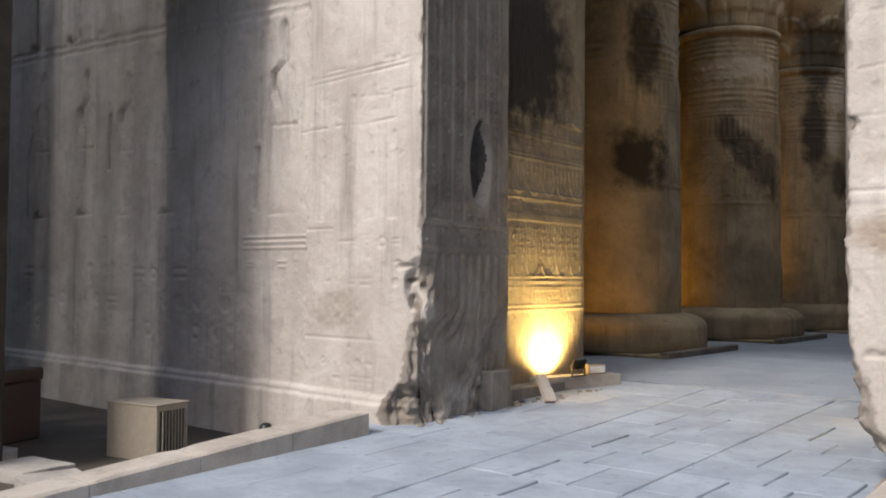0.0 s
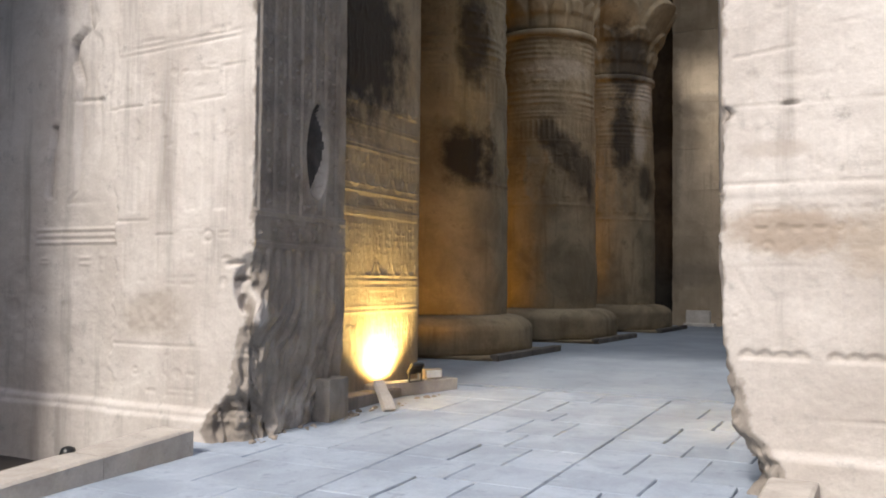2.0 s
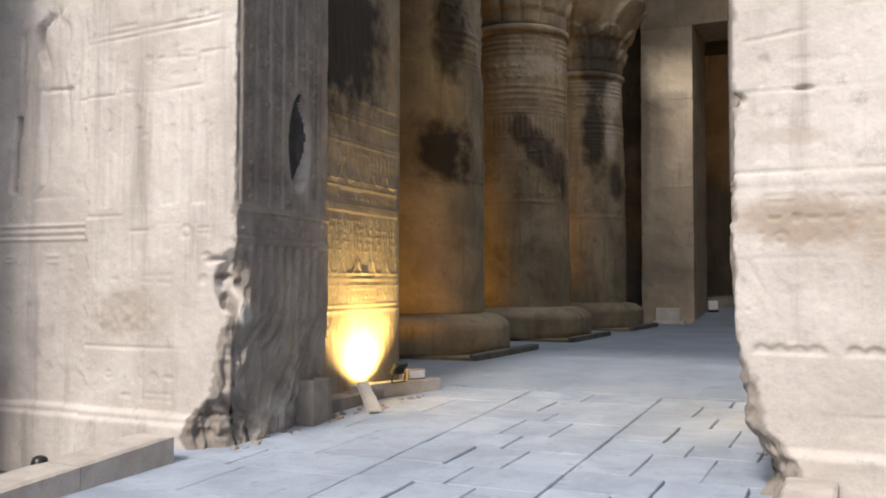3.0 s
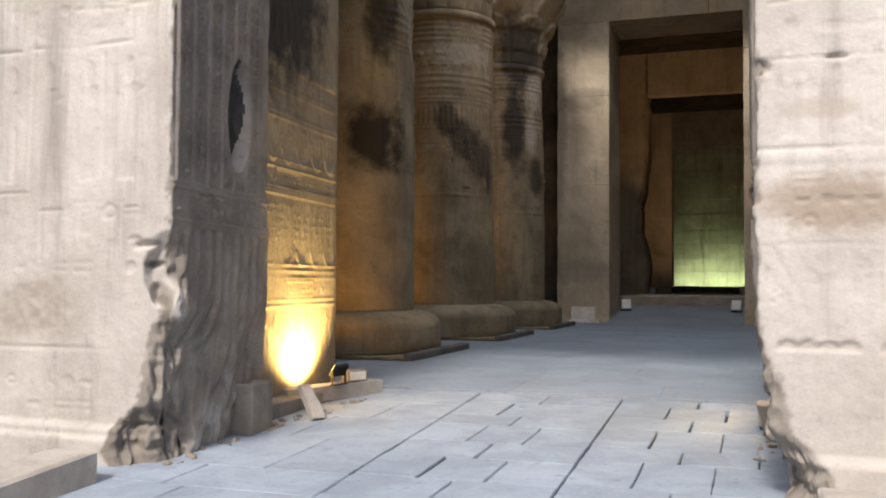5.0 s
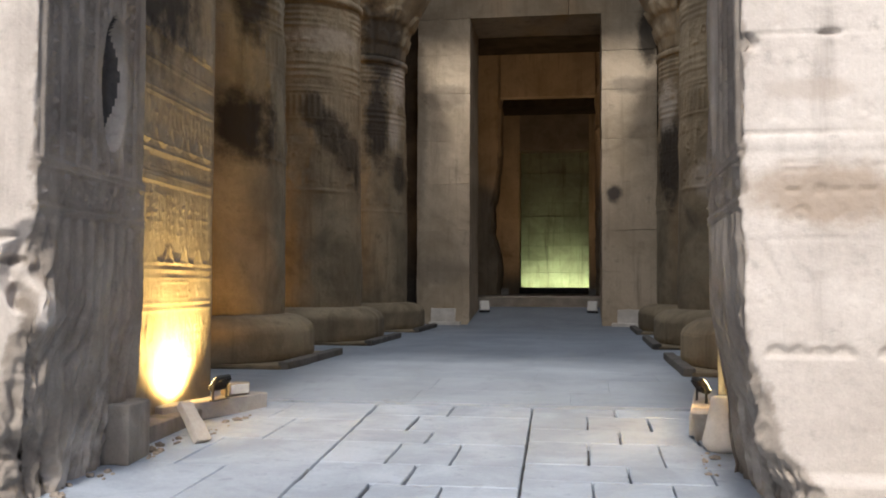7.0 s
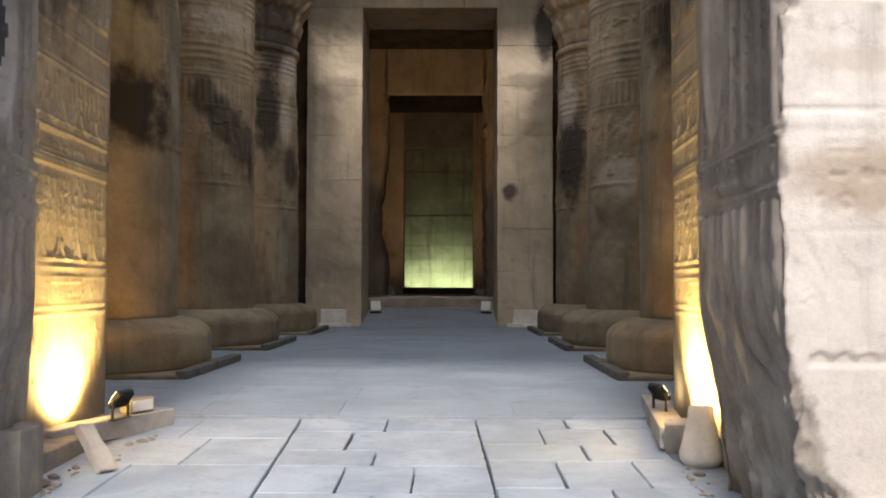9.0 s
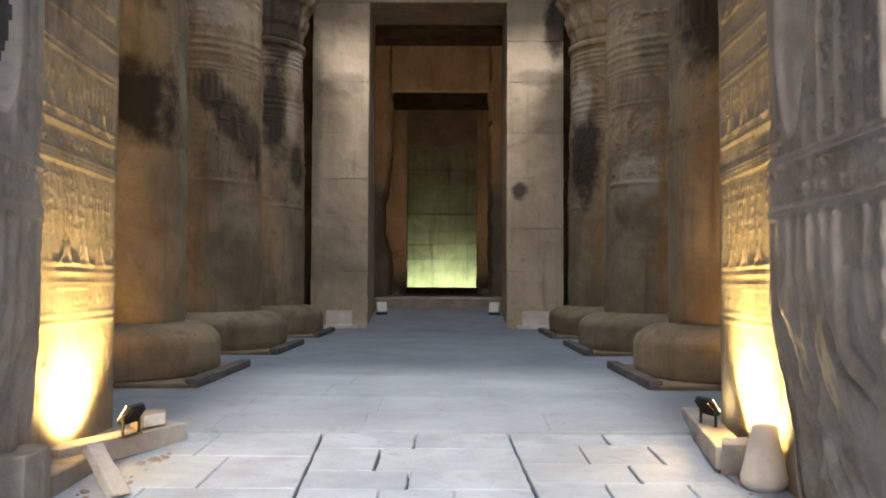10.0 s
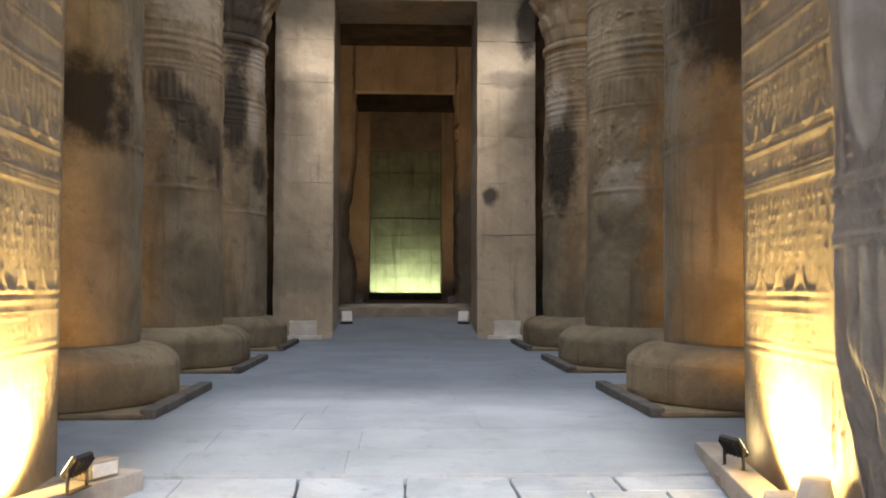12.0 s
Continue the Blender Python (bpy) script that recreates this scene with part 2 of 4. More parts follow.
WOOD = plain("dark_brown_wood", (0.07, 0.04, 0.028), 0.6, 0.0, 0.3, 14)
LENS = glow("lit_lamp_glass", (1.0, 0.86, 0.5), 8.0)

# ---------------------------------------------------------------- mesh helpers
def solid(name, verts, faces, material, parent=None, label="", smooth=False):
    me = bpy.data.meshes.new(name)
    me.from_pydata(verts, [], faces)
    me.materials.append(material)
    if smooth:
        me.polygons.foreach_set("use_smooth", [True] * len(me.polygons))
    ob = new(name, me)
    ob.parent = parent
    if label:
        ob["label"] = label
    return ob


def part(name, bm, material, parent=None, label="", smooth=False):
    me = bpy.data.meshes.new(name)
    bm.to_mesh(me)
    bm.free()
    me.materials.append(material)
    if smooth:
        me.polygons.foreach_set("use_smooth", [True] * len(me.polygons))
    ob = new(name, me)
    ob.parent = parent
    if label:
        ob["label"] = label
    return ob


def box_bm(size, centre=(0, 0, 0), bevel=0.0, turn=None, segments=1):
    bm = bmesh.new()
    bmesh.ops.create_cube(bm, size=1)
    bmesh.ops.scale(bm, vec=size, verts=bm.verts)
    if bevel:
        bmesh.ops.bevel(bm, geom=bm.edges[:], offset=bevel, segments=segments, affect="EDGES", profile=0.6)
    if turn is not None:
        bmesh.ops.transform(bm, matrix=turn, verts=bm.verts)
    bmesh.ops.translate(bm, vec=centre, verts=bm.verts)
    return bm


def rough_bm(size, centre=(0, 0, 0), cuts=6, amount=0.02, freq=4.0, seed=0, turn=None, bevel=0.02):
    """A block of stone with worn corners and an uneven skin."""
    bm = bmesh.new()
    bmesh.ops.create_cube(bm, size=1)
    bmesh.ops.scale(bm, vec=size, verts=bm.verts)
    bmesh.ops.bevel(bm, geom=bm.edges[:], offset=bevel, segments=2, affect="EDGES", profile=0.6)
    bmesh.ops.subdivide_edges(bm, edges=bm.edges[:], cuts=cuts, use_grid_fill=True)
    for v in bm.verts:
        q = v.co * freq + Vector((seed * 7.3, seed * 3.1, seed * 5.7))
        v.co += v.co.normalized() * (noise.fractal(q, 0.7, 2.0, 4) * amount)
    if turn is not None:
        bmesh.ops.transform(bm, matrix=turn, verts=bm.verts)
    bmesh.ops.translate(bm, vec=centre, verts=bm.verts)
    return bm


def thing(name, at, label, category, group="", turn=0.0):
    ob = new(name)
    ob.matrix_basis = pose(*at, 0, 0, turn)
    return tagged(ob, label, category, group)


def lathe_bm(profile, segments=48, ripple=None):
    """profile: rows of (radius, z). ripple(angle, row) scales the radius."""
    bm = bmesh.new()
    rings = []
    for k, (r, z) in enumerate(profile):
        ring = []
        for i in range(segments):
            a = 2 * math.pi * i / segments
            q = r * (ripple(a, k) if ripple else 1.0)
            ring.append(bm.verts.new((q * math.cos(a), q * math.sin(a), z)))
        rings.append(ring)
    for lo, hi in zip(rings, rings[1:]):
        for i in range(segments):
            j = (i + 1) % segments
            bm.faces.new((lo[i], lo[j], hi[j], hi[i]))
    bm.faces.new(rings[-1])
    bm.faces.new(rings[0][::-1])
    return bm


# ---------------------------------------------------------------- height fields for carved walls
TABLE = np.random.RandomState(3).rand(256, 256)


def vnoise(x, y):
    xi, yi = np.floor(x).astype(int), np.floor(y).astype(int)
    fx, fy = x - xi, y - yi
    fx, fy = fx * fx * (3 - 2 * fx), fy * fy * (3 - 2 * fy)
    a, b = TABLE[xi % 256, yi % 256], TABLE[(xi + 1) % 256, yi % 256]
    c, d = TABLE[xi % 256, (yi + 1) % 256], TABLE[(xi + 1) % 256, (yi + 1) % 256]
    return (a + (b - a) * fx) * (1 - fy) + (c + (d - c) * fx) * fy


def fbm(x, y, octaves=5, gain=0.5):
    out, amp, tot = 0.0, 1.0, 0.0
    for k in range(octaves):
        out = out + amp * vnoise(x + 17.3 * k, y + 41.7 * k)
        tot += amp
        amp, x, y = amp * gain, x * 2.03, y * 2.03
    return out / tot * 2 - 1


def soft(d, width):
    """1 inside (d < 0), falling to 0 over the width."""
    return np.clip(0.5 - d / width, 0, 1)


def groove(U, Z, a, b, width=0.012, wobble=0.006):
    """A cut line from a to b, as 0..1."""
    (ax, ay), (bx, by) = a, b
    dx, dy = bx - ax, by - ay
    t = np.clip(((U - ax) * dx + (Z - ay) * dy) / (dx * dx + dy * dy + 1e-9), 0, 1)
    d = np.hypot(U - ax - t * dx, Z - ay - t * dy) + wobble * (vnoise(U * 9 + 3, Z * 9) - 0.5)
    return soft(d - width / 2, width * 0.9)


def hline(U, Z, z, width=0.014):
    return soft(np.abs(Z - z + 0.006 * fbm(U * 3, Z * 0 + z)) - width / 2, width)


def frame_lines(U, Z, x0, z0, x1, z1, width=0.012):
    e = np.maximum(np.abs(U - (x0 + x1) / 2) - (x1 - x0) / 2, np.abs(Z - (z0 + z1) / 2) - (z1 - z0) / 2)
    return soft(np.abs(e) - width / 2, width * 0.9)


def oval(U, Z, x, z, rx, rz, edge=0.3):
    return soft(np.hypot((U - x) / rx, (Z - z) / rz) - 1, edge)


def glyphs(U, Z, x0, z0, x1, z1, size, rs, fill=0.85):
    """Rows of small carved signs: bars, discs, loops and hooks."""
    out = np.zeros_like(U)
    z = z0 + size / 2
    while z < z1 - size * 0.3:
        x = x0 + size / 2
        while x < x1 - size * 0.3:
            if rs.rand() < fill:
                s = size * rs.uniform(0.55, 0.95)
                i0, i1 = np.searchsorted(U[:, 0], (x - s, x + s))
                j0, j1 = np.searchsorted(Z[0], (z - s, z + s))
                if i1 > i0 and j1 > j0:
                    u, w = U[i0:i1, j0:j1], Z[i0:i1, j0:j1]
                    kind = rs.randint(6)
                    if kind == 0:
                        g = oval(u, w, x, z, s * 0.34, s * 0.34)
                    elif kind == 1:
                        g = oval(u, w, x, z, s * 0.42, s * 0.16)
                    elif kind == 2:
                        g = np.maximum(groove(u, w, (x, z - s * .42), (x, z + s * .42), s * .16), oval(u, w, x, z + s * .3, s * .2, s * .16))
                    elif kind == 3:
                        g = np.maximum(groove(u, w, (x - s * .36, z - s * .15), (x + s * .36, z - s * .15), s * .12),
                                       groove(u, w, (x - s * .36, z + s * .2), (x + s * .36, z + s * .2), s * .12))
                    elif kind == 4:
                        g = np.maximum(groove(u, w, (x - s * .3, z - s * .4), (x, z + s * .4), s * .14), groove(u, w, (x, z + s * .1), (x + s * .34, z - s * .3), s * .12))
                    else:
                        g = soft(np.abs(np.hypot((u - x) / (s * .36), (w - z) / (s * .36)) - 0.8) - 0.22, 0.3)
                    out[i0:i1, j0:j1] = np.maximum(out[i0:i1, j0:j1], g)
            x += size * rs.uniform(0.8, 1.15)
        z += size * 1.02
    return out


def garland(U, Z, x0, x1, z, radius):
    """A row of hanging crescents with their tips up."""
    out = np.zeros_like(U)
    x = x0 + radius * 1.1
    while x < x1 - radius * 0.6:
        r = np.hypot(U - x, (Z - z - radius * 0.25) * 0.95)
        arc = soft(np.abs(r - radius * 0.86) - radius * 0.10, radius * 0.12) * (Z < z + radius * 0.28)
        out = np.maximum(out, arc)
        x += radius * 2.35
    return out


def robed_row(U, Z, x0, x1, z0, z1, step, rs):
    """Tall tapering shapes side by side, as plain relief."""
    out = np.zeros_like(U)
    x, h = x0 + step / 2, z1 - z0
    while x < x1 - step * 0.3:
        w = step * 0.2
        k = np.clip((Z - z0) / h, 0, 1)
        body = soft(np.abs(U - x - 0.03 * h * np.sin(k * 5 + x)) - w * (1.0 - 0.55 * k), 0.02) * (Z > z0) * (Z < z0 + h * 0.74)
        out = np.maximum(out, body)
        out = np.maximum(out, oval(U, Z, x, z0 + h * 0.85, w * 0.62, h * 0.10))
        out = np.maximum(out, groove(U, Z, (x, z0 + h * 0.62), (x + step * 0.34, z0 + h * rs.uniform(0.45, 0.75)), step * 0.08))
        if rs.rand() < 0.7:
            out = np.maximum(out, groove(U, Z, (x + step * 0.38, z0), (x + step * 0.38, z0 + h * rs.uniform(0.7, 1.0)), step * 0.05))
        x += step
    return out


def sunk_shape(U, Z, x, z0, z1):
    """A tall plain silhouette cut into the wall: deep along its outline, swelling inside."""
    H = z1 - z0
    k = np.clip((Z - z0) / H, 0, 1)
    d = np.abs(U - x - 0.015 * H * np.sin(k * 6)) - H * np.interp(k, (0, 0.03, 0.06, 0.3, 0.46, 0.56, 0.68, 0.74, 0.78), (0.11, 0.10, 0.065, 0.085, 0.075, 0.055, 0.105, 0.10, 0.03))
    d = np.maximum(d, np.maximum(z0 - Z, Z - z0 - 0.80 * H))
    for cx, cz, rx, rz in ((0.012, 0.835, 0.042, 0.05), (0.0, 0.92, 0.035, 0.085)):
        d = np.minimum(d, (np.hypot((U - x - cx * H) / rx, (Z - z0 - cz * H) / rz) - H) * min(rx, rz))
    edge = np.clip(0.5 - (U - x) / (0.14 * H), 0.12, 1.0)
    belt = 0.02 * groove(U, Z, (x - 0.09 * H, z0 + 0.47 * H), (x + 0.10 * H, z0 + 0.46 * H), 0.03)
    arm = 0.05 * groove(U, Z, (x - 0.10 * H, z0 + 0.70 * H), (x - 0.20 * H, z0 + (0.46 + 0.12 * math.sin(5 * x)) * H), 0.035)
    staff = 0.04 * groove(U, Z, (x - 0.20 * H, z0 + 0.02 * H), (x - 0.19 * H, z0 + (0.55 + 0.2 * math.sin(3 * x)) * H), 0.025)
    worn = np.clip(0.7 + 1.3 * fbm(U * 1.1 + 5, Z * 1.1, 4), 0.1, 1.0)
    return worn * (soft(d, 0.025) * (0.014 + 0.13 * edge * np.exp(np.minimum(d, 0) / 0.045)) + belt + arm + staff)


def carved_wall(name, path, rows, relief, pick, materials, flip, turn_seg):
    """A wall skin that follows path, rows of (x, y, step to the next), z rising by rows; relief(seg, u, S, Z) pushes it out or in."""
    P, seg, loc = [], [], []
    for k, ((x0, y0, st), (x1, y1, _)) in enumerate(zip(path, path[1:])):
        length = math.hypot(x1 - x0, y1 - y0)
        n = max(1, round(length / st))
        for i in range(n):
            P.append((x0 + (x1 - x0) * i / n, y0 + (y1 - y0) * i / n))
            seg.append(k)
            loc.append(length * i / n)
    P.append(path[-1][:2])
    seg.append(len(path) - 2)
    loc.append(loc[-1])
    P, seg, loc = np.array(P), np.array(seg), np.array(loc)
    T = np.zeros_like(P)
    for k, ((x0, y0, _), (x1, y1, _)) in enumerate(zip(path, path[1:])):
        T[seg == k] = np.array((x1 - x0, y1 - y0)) / math.hypot(x1 - x0, y1 - y0)
    N = np.stack((T[:, 1], -T[:, 0]), 1)
    S = np.concatenate(((0,), np.cumsum(np.hypot(*np.diff(P, axis=0).T))))
    for _ in range(6):
        near = np.abs(np.gradient(S)) < 0.03
        M = N.copy()
        M[1:-1] = (N[:-2] + 2 * N[1:-1] + N[2:]) / 4
        N[near] = M[near]
    N /= np.linalg.norm(N, axis=1)[:, None]
    Z = np.broadcast_to(rows[None, :], (len(P), len(rows)))
    SS = np.broadcast_to(S[:, None], Z.shape)
    LL = np.broadcast_to(loc[:, None], Z.shape)
    GG = np.broadcast_to(seg[:, None], Z.shape)
    H, E = relief(GG, LL, SS, Z, S, seg)
    diag = np.array((0.72, -0.70))
    V = np.empty((*Z.shape, 3))
    V[..., 0] = P[:, 0, None] + N[:, 0, None] * H - diag[0] * E
    V[..., 1] = P[:, 1, None] + N[:, 1, None] * H - diag[1] * E
    V[..., 2] = Z
    # the rebate behind the reveal follows the wear of the reveal's end
    last = np.where(seg == turn_seg)[0][-1]
    for i in np.where(seg == turn_seg + 1)[0]:
        V[i, :, 0] += H[last] * (1 - loc[i] / loc[seg == turn_seg + 1].max())
    if flip:
        V[..., 0] *= -1
    a, b = Z.shape
    idx = np.arange(a * b).reshape(a, b)
    q = np.stack((idx[:-1, :-1], idx[1:, :-1], idx[1:, 1:], idx[:-1, 1:]), -1).reshape(-1, 4)
    if flip:
        q = q[:, ::-1]
    me = bpy.data.meshes.new(name)
    me.vertices.add(a * b)
    me.vertices.foreach_set("co", V.reshape(-1).astype(np.float32))
    me.loops.add(q.size)
    me.loops.foreach_set("vertex_index", q.reshape(-1).astype(np.int32))
    me.polygons.add(len(q))
    me.polygons.foreach_set("loop_start", np.arange(0, q.size, 4, dtype=np.int32))
    index, mask = pick(GG, LL, SS, Z)
    me.polygons.foreach_set("material_index", index[:-1, :-1].reshape(-1).astype(np.int32))
    me.update(calc_edges=True)
    me.attributes.new("grey_worn_shaded", "FLOAT", "POINT").data.foreach_set("value", mask.reshape(-1).astype(np.float32))
    me.polygons.foreach_set("use_smooth", [True] * len(q))
    for m in materials:
        me.materials.append(m)
    return new(name, me)


ROWS = np.concatenate((np.arange(-0.6, 3.3, 0.0135), np.arange(3.3, 5.6, 0.03)))


def jamb_relief(corner_s, seg_reveal, seg_panel, zoff, seed, facade, hollow, reach, top, gouge, slit):
    """Relief of one side of the gateway: facade, corner, grey reveal, rebate, lit panel."""
    rs = np.random.RandomState(seed)

    def relief(G, L, S, Z, S1, seg1):
        H = 0.006 * fbm(S * 2.3, Z * 2.3) + 0.0022 * fbm(S * 22, Z * 22, 3)
        H = H + facade(G, S, Z, rs)
        # worn corner: a slanting cut that widens to the ground, craggy inside
        d = S - corner_s
        low = np.clip((top - Z) / (top - 0.05), 0, 1.15) ** 1.2
        crag = fbm(S * 8, Z * 1.8, 6, 0.65)
        cut = reach * low * (1 + 0.35 * fbm(S * 0 + 2, Z * 4, 4)) + 0.045 * np.clip(0.3 + 1.4 * fbm(S * 0, Z * 7, 4), 0, 2)
        E = np.clip(cut - np.abs(d), 0, 1) / 1.414 * (1 + 0.35 * crag)
        zone = np.clip((cut - np.abs(d)) / 0.08, 0, 1) * np.clip(low * 4, 0, 1)
        ridge = 1 - np.abs(fbm(S * 5.5 + Z * 2.5, Z * 2.6 - S, 5, 0.6)) * 2.6
        E = E - 0.05 * np.clip(ridge, -0.7, 1) * zone
        if gouge:
            E = E + 0.13 * oval(d, Z, -0.02, 1.13, 0.15, 0.20, 0.7) * (1 + 0.5 * fbm(S * 9, Z * 9, 3)) - 0.16 * oval(d, Z, 0.12, 0.89, 0.14, 0.14, 0.9) + 0.10 * oval(d, Z, -0.07, 0.96, 0.07, 0.07, 0.6) + 0.08 * oval(d, Z, -0.10, 1.17, 0.09, 0.025, 0.6)
        # grey reveal
        for k in (seg_reveal,):
            m1 = seg1 == k
            i0, i1 = np.where(m1)[0][[0, -1]]
            u, z = L[i0:i1 + 1], Z[i0:i1 + 1] - zoff
            h = np.zeros_like(u)
            up = soft(1.75 - z, 0.01)
            lines = np.zeros_like(u)
            for c in (0.06, 0.30, 0.51, 0.72, 0.93, 1.14, 1.36):
                lines = np.maximum(lines, soft(np.abs(u - c) - 0.008, 0.010))
            txt = np.zeros_like(u)
            for c0, c1 in ((0.07, 0.29), (0.31, 0.50), (0.52, 0.71), (0.73, 0.92), (0.94, 1.13), (1.15, 1.35)):
                txt = np.maximum(txt, glyphs(u, z, c0 + 0.015, 1.78, c1 - 0.015, 5.0, 0.085, rs))
            h += up * (0.034 * lines + 0.024 * txt - 0.012)
            for c in (1.735, 1.70, 1.475, 1.44):
                h += 0.012 * soft(np.abs(z - c) - 0.012, 0.008)
            h += 0.018 * glyphs(u, z, 0.04, 1.50, 1.5, 1.69, 0.10, rs) + 0.016 * frame_lines(u, z, 0.35, 1.51, 0.72, 1.67)
            dn = soft(z - 1.42, 0.02)
            folds = np.abs(fbm(u * 4.2 - (0.9 if gouge else 0.15) * z + 0.8 * fbm(u * 2, z * 2, 3), z * 0.8, 5, 0.6))
            h += dn * np.clip((u.max() - u) / 0.2, 0.1, 1) * (-0.055 * (0.25 - np.minimum(folds, 0.25)) * 4 * np.clip((1.5 - z) / 0.8, 0.25, 1)
                       + 0.022 * soft(np.abs(((u + 0.03 * fbm(u, z * 3)) * 6.5) % 1 - 0.5) - 0.2, 0.2) * np.clip((z - 0.7) / 0.5, 0, 1) + 0.02 * fbm(u * 5, z * 5, 4))
            h -= np.clip((0.95 - z) / 1.05, 0, 1) ** 1.2 * hollow * (0.75 + 0.5 * fbm(u * 3.2, z * 1.2, 5, 0.6)) * np.clip(u / 0.3, 0, 1)
            cu, cz, ru, rz, lip, run = slit
            hole = oval(u, z, cu + 0.05 * (z - 2.3) + 0.012 * fbm(u * 0, z * 2.5, 2), cz, ru, rz, 0.10)
            h = h * (1 - oval(u, z, cu + 0.05 * (z - 2.3), cz, ru * 1.5, rz * 1.15, 0.3)) - 0.10 * hole * np.clip((lip - u) / run, 0, 1)
            H[i0:i1 + 1] += h
        # lit panel
        m1 = seg1 == seg_panel
        i0, i1 = np.where(m1)[0][[0, -1]]
        u, z = L[i0:i1 + 1], Z[i0:i1 + 1] - zoff
        n = u.max()
        h = np.zeros_like(u)
        for c in (3.10, 3.06, 2.88, 2.84, 2.62, 2.58, 2.19, 2.155, 2.12, 1.935, 1.90, 1.87, 1.215, 1.16, 1.09, 0.885, 0.83):
            h += 0.011 * soft(np.abs(z - c) - 0.012, 0.009)
        for zc in (4.05, 3.12, 2.235, 1.27):
            h += 0.014 * garland(u, z, 0.05, n, zc + 0.04, 0.14)
        for z0, z1, st, dep in ((3.3, 3.95, 0.15, 0.006), (2.36, 2.58, 0.095, 0.006), (1.40, 1.84, 0.14, 0.004), (0.3, 0.79, 0.13, 0.006)):
            h += dep * robed_row(u, z, 0.03, n, z0, z1, st, rs)
        for z0, z1, s in ((2.66, 2.82, 0.1), (2.90, 3.03, 0.1), (1.96, 2.10, 0.095), (0.92, 1.06, 0.1), (2.30, 2.56, 0.08), (1.42, 1.84, 0.075), (0.35, 0.78, 0.09), (3.3, 3.9, 0.085), (4.2, 5.0, 0.1)):
            h += 0.009 * glyphs(u, z, 0.04, z0, n - 0.04, z1, s, rs, 0.75)
        h += 0.012 * frame_lines(u, z, n * 0.42, 0.92, n * 0.72, 1.06) + 0.012 * frame_lines(u, z, n * 0.3, 1.965, n * 0.55, 2.095)
        worn = np.clip(0.75 + 0.9 * fbm(u * 1.7, z * 1.7), 0.15, 1)
        edge = np.clip(1 - (n - u) / 0.05, 0, 1)
        H[i0:i1 + 1] += 1.05 * h * worn - 0.03 * edge * (0.4 + 0.8 * np.abs(fbm(u * 3, z * 6, 4)))
        return H, E

    return relief


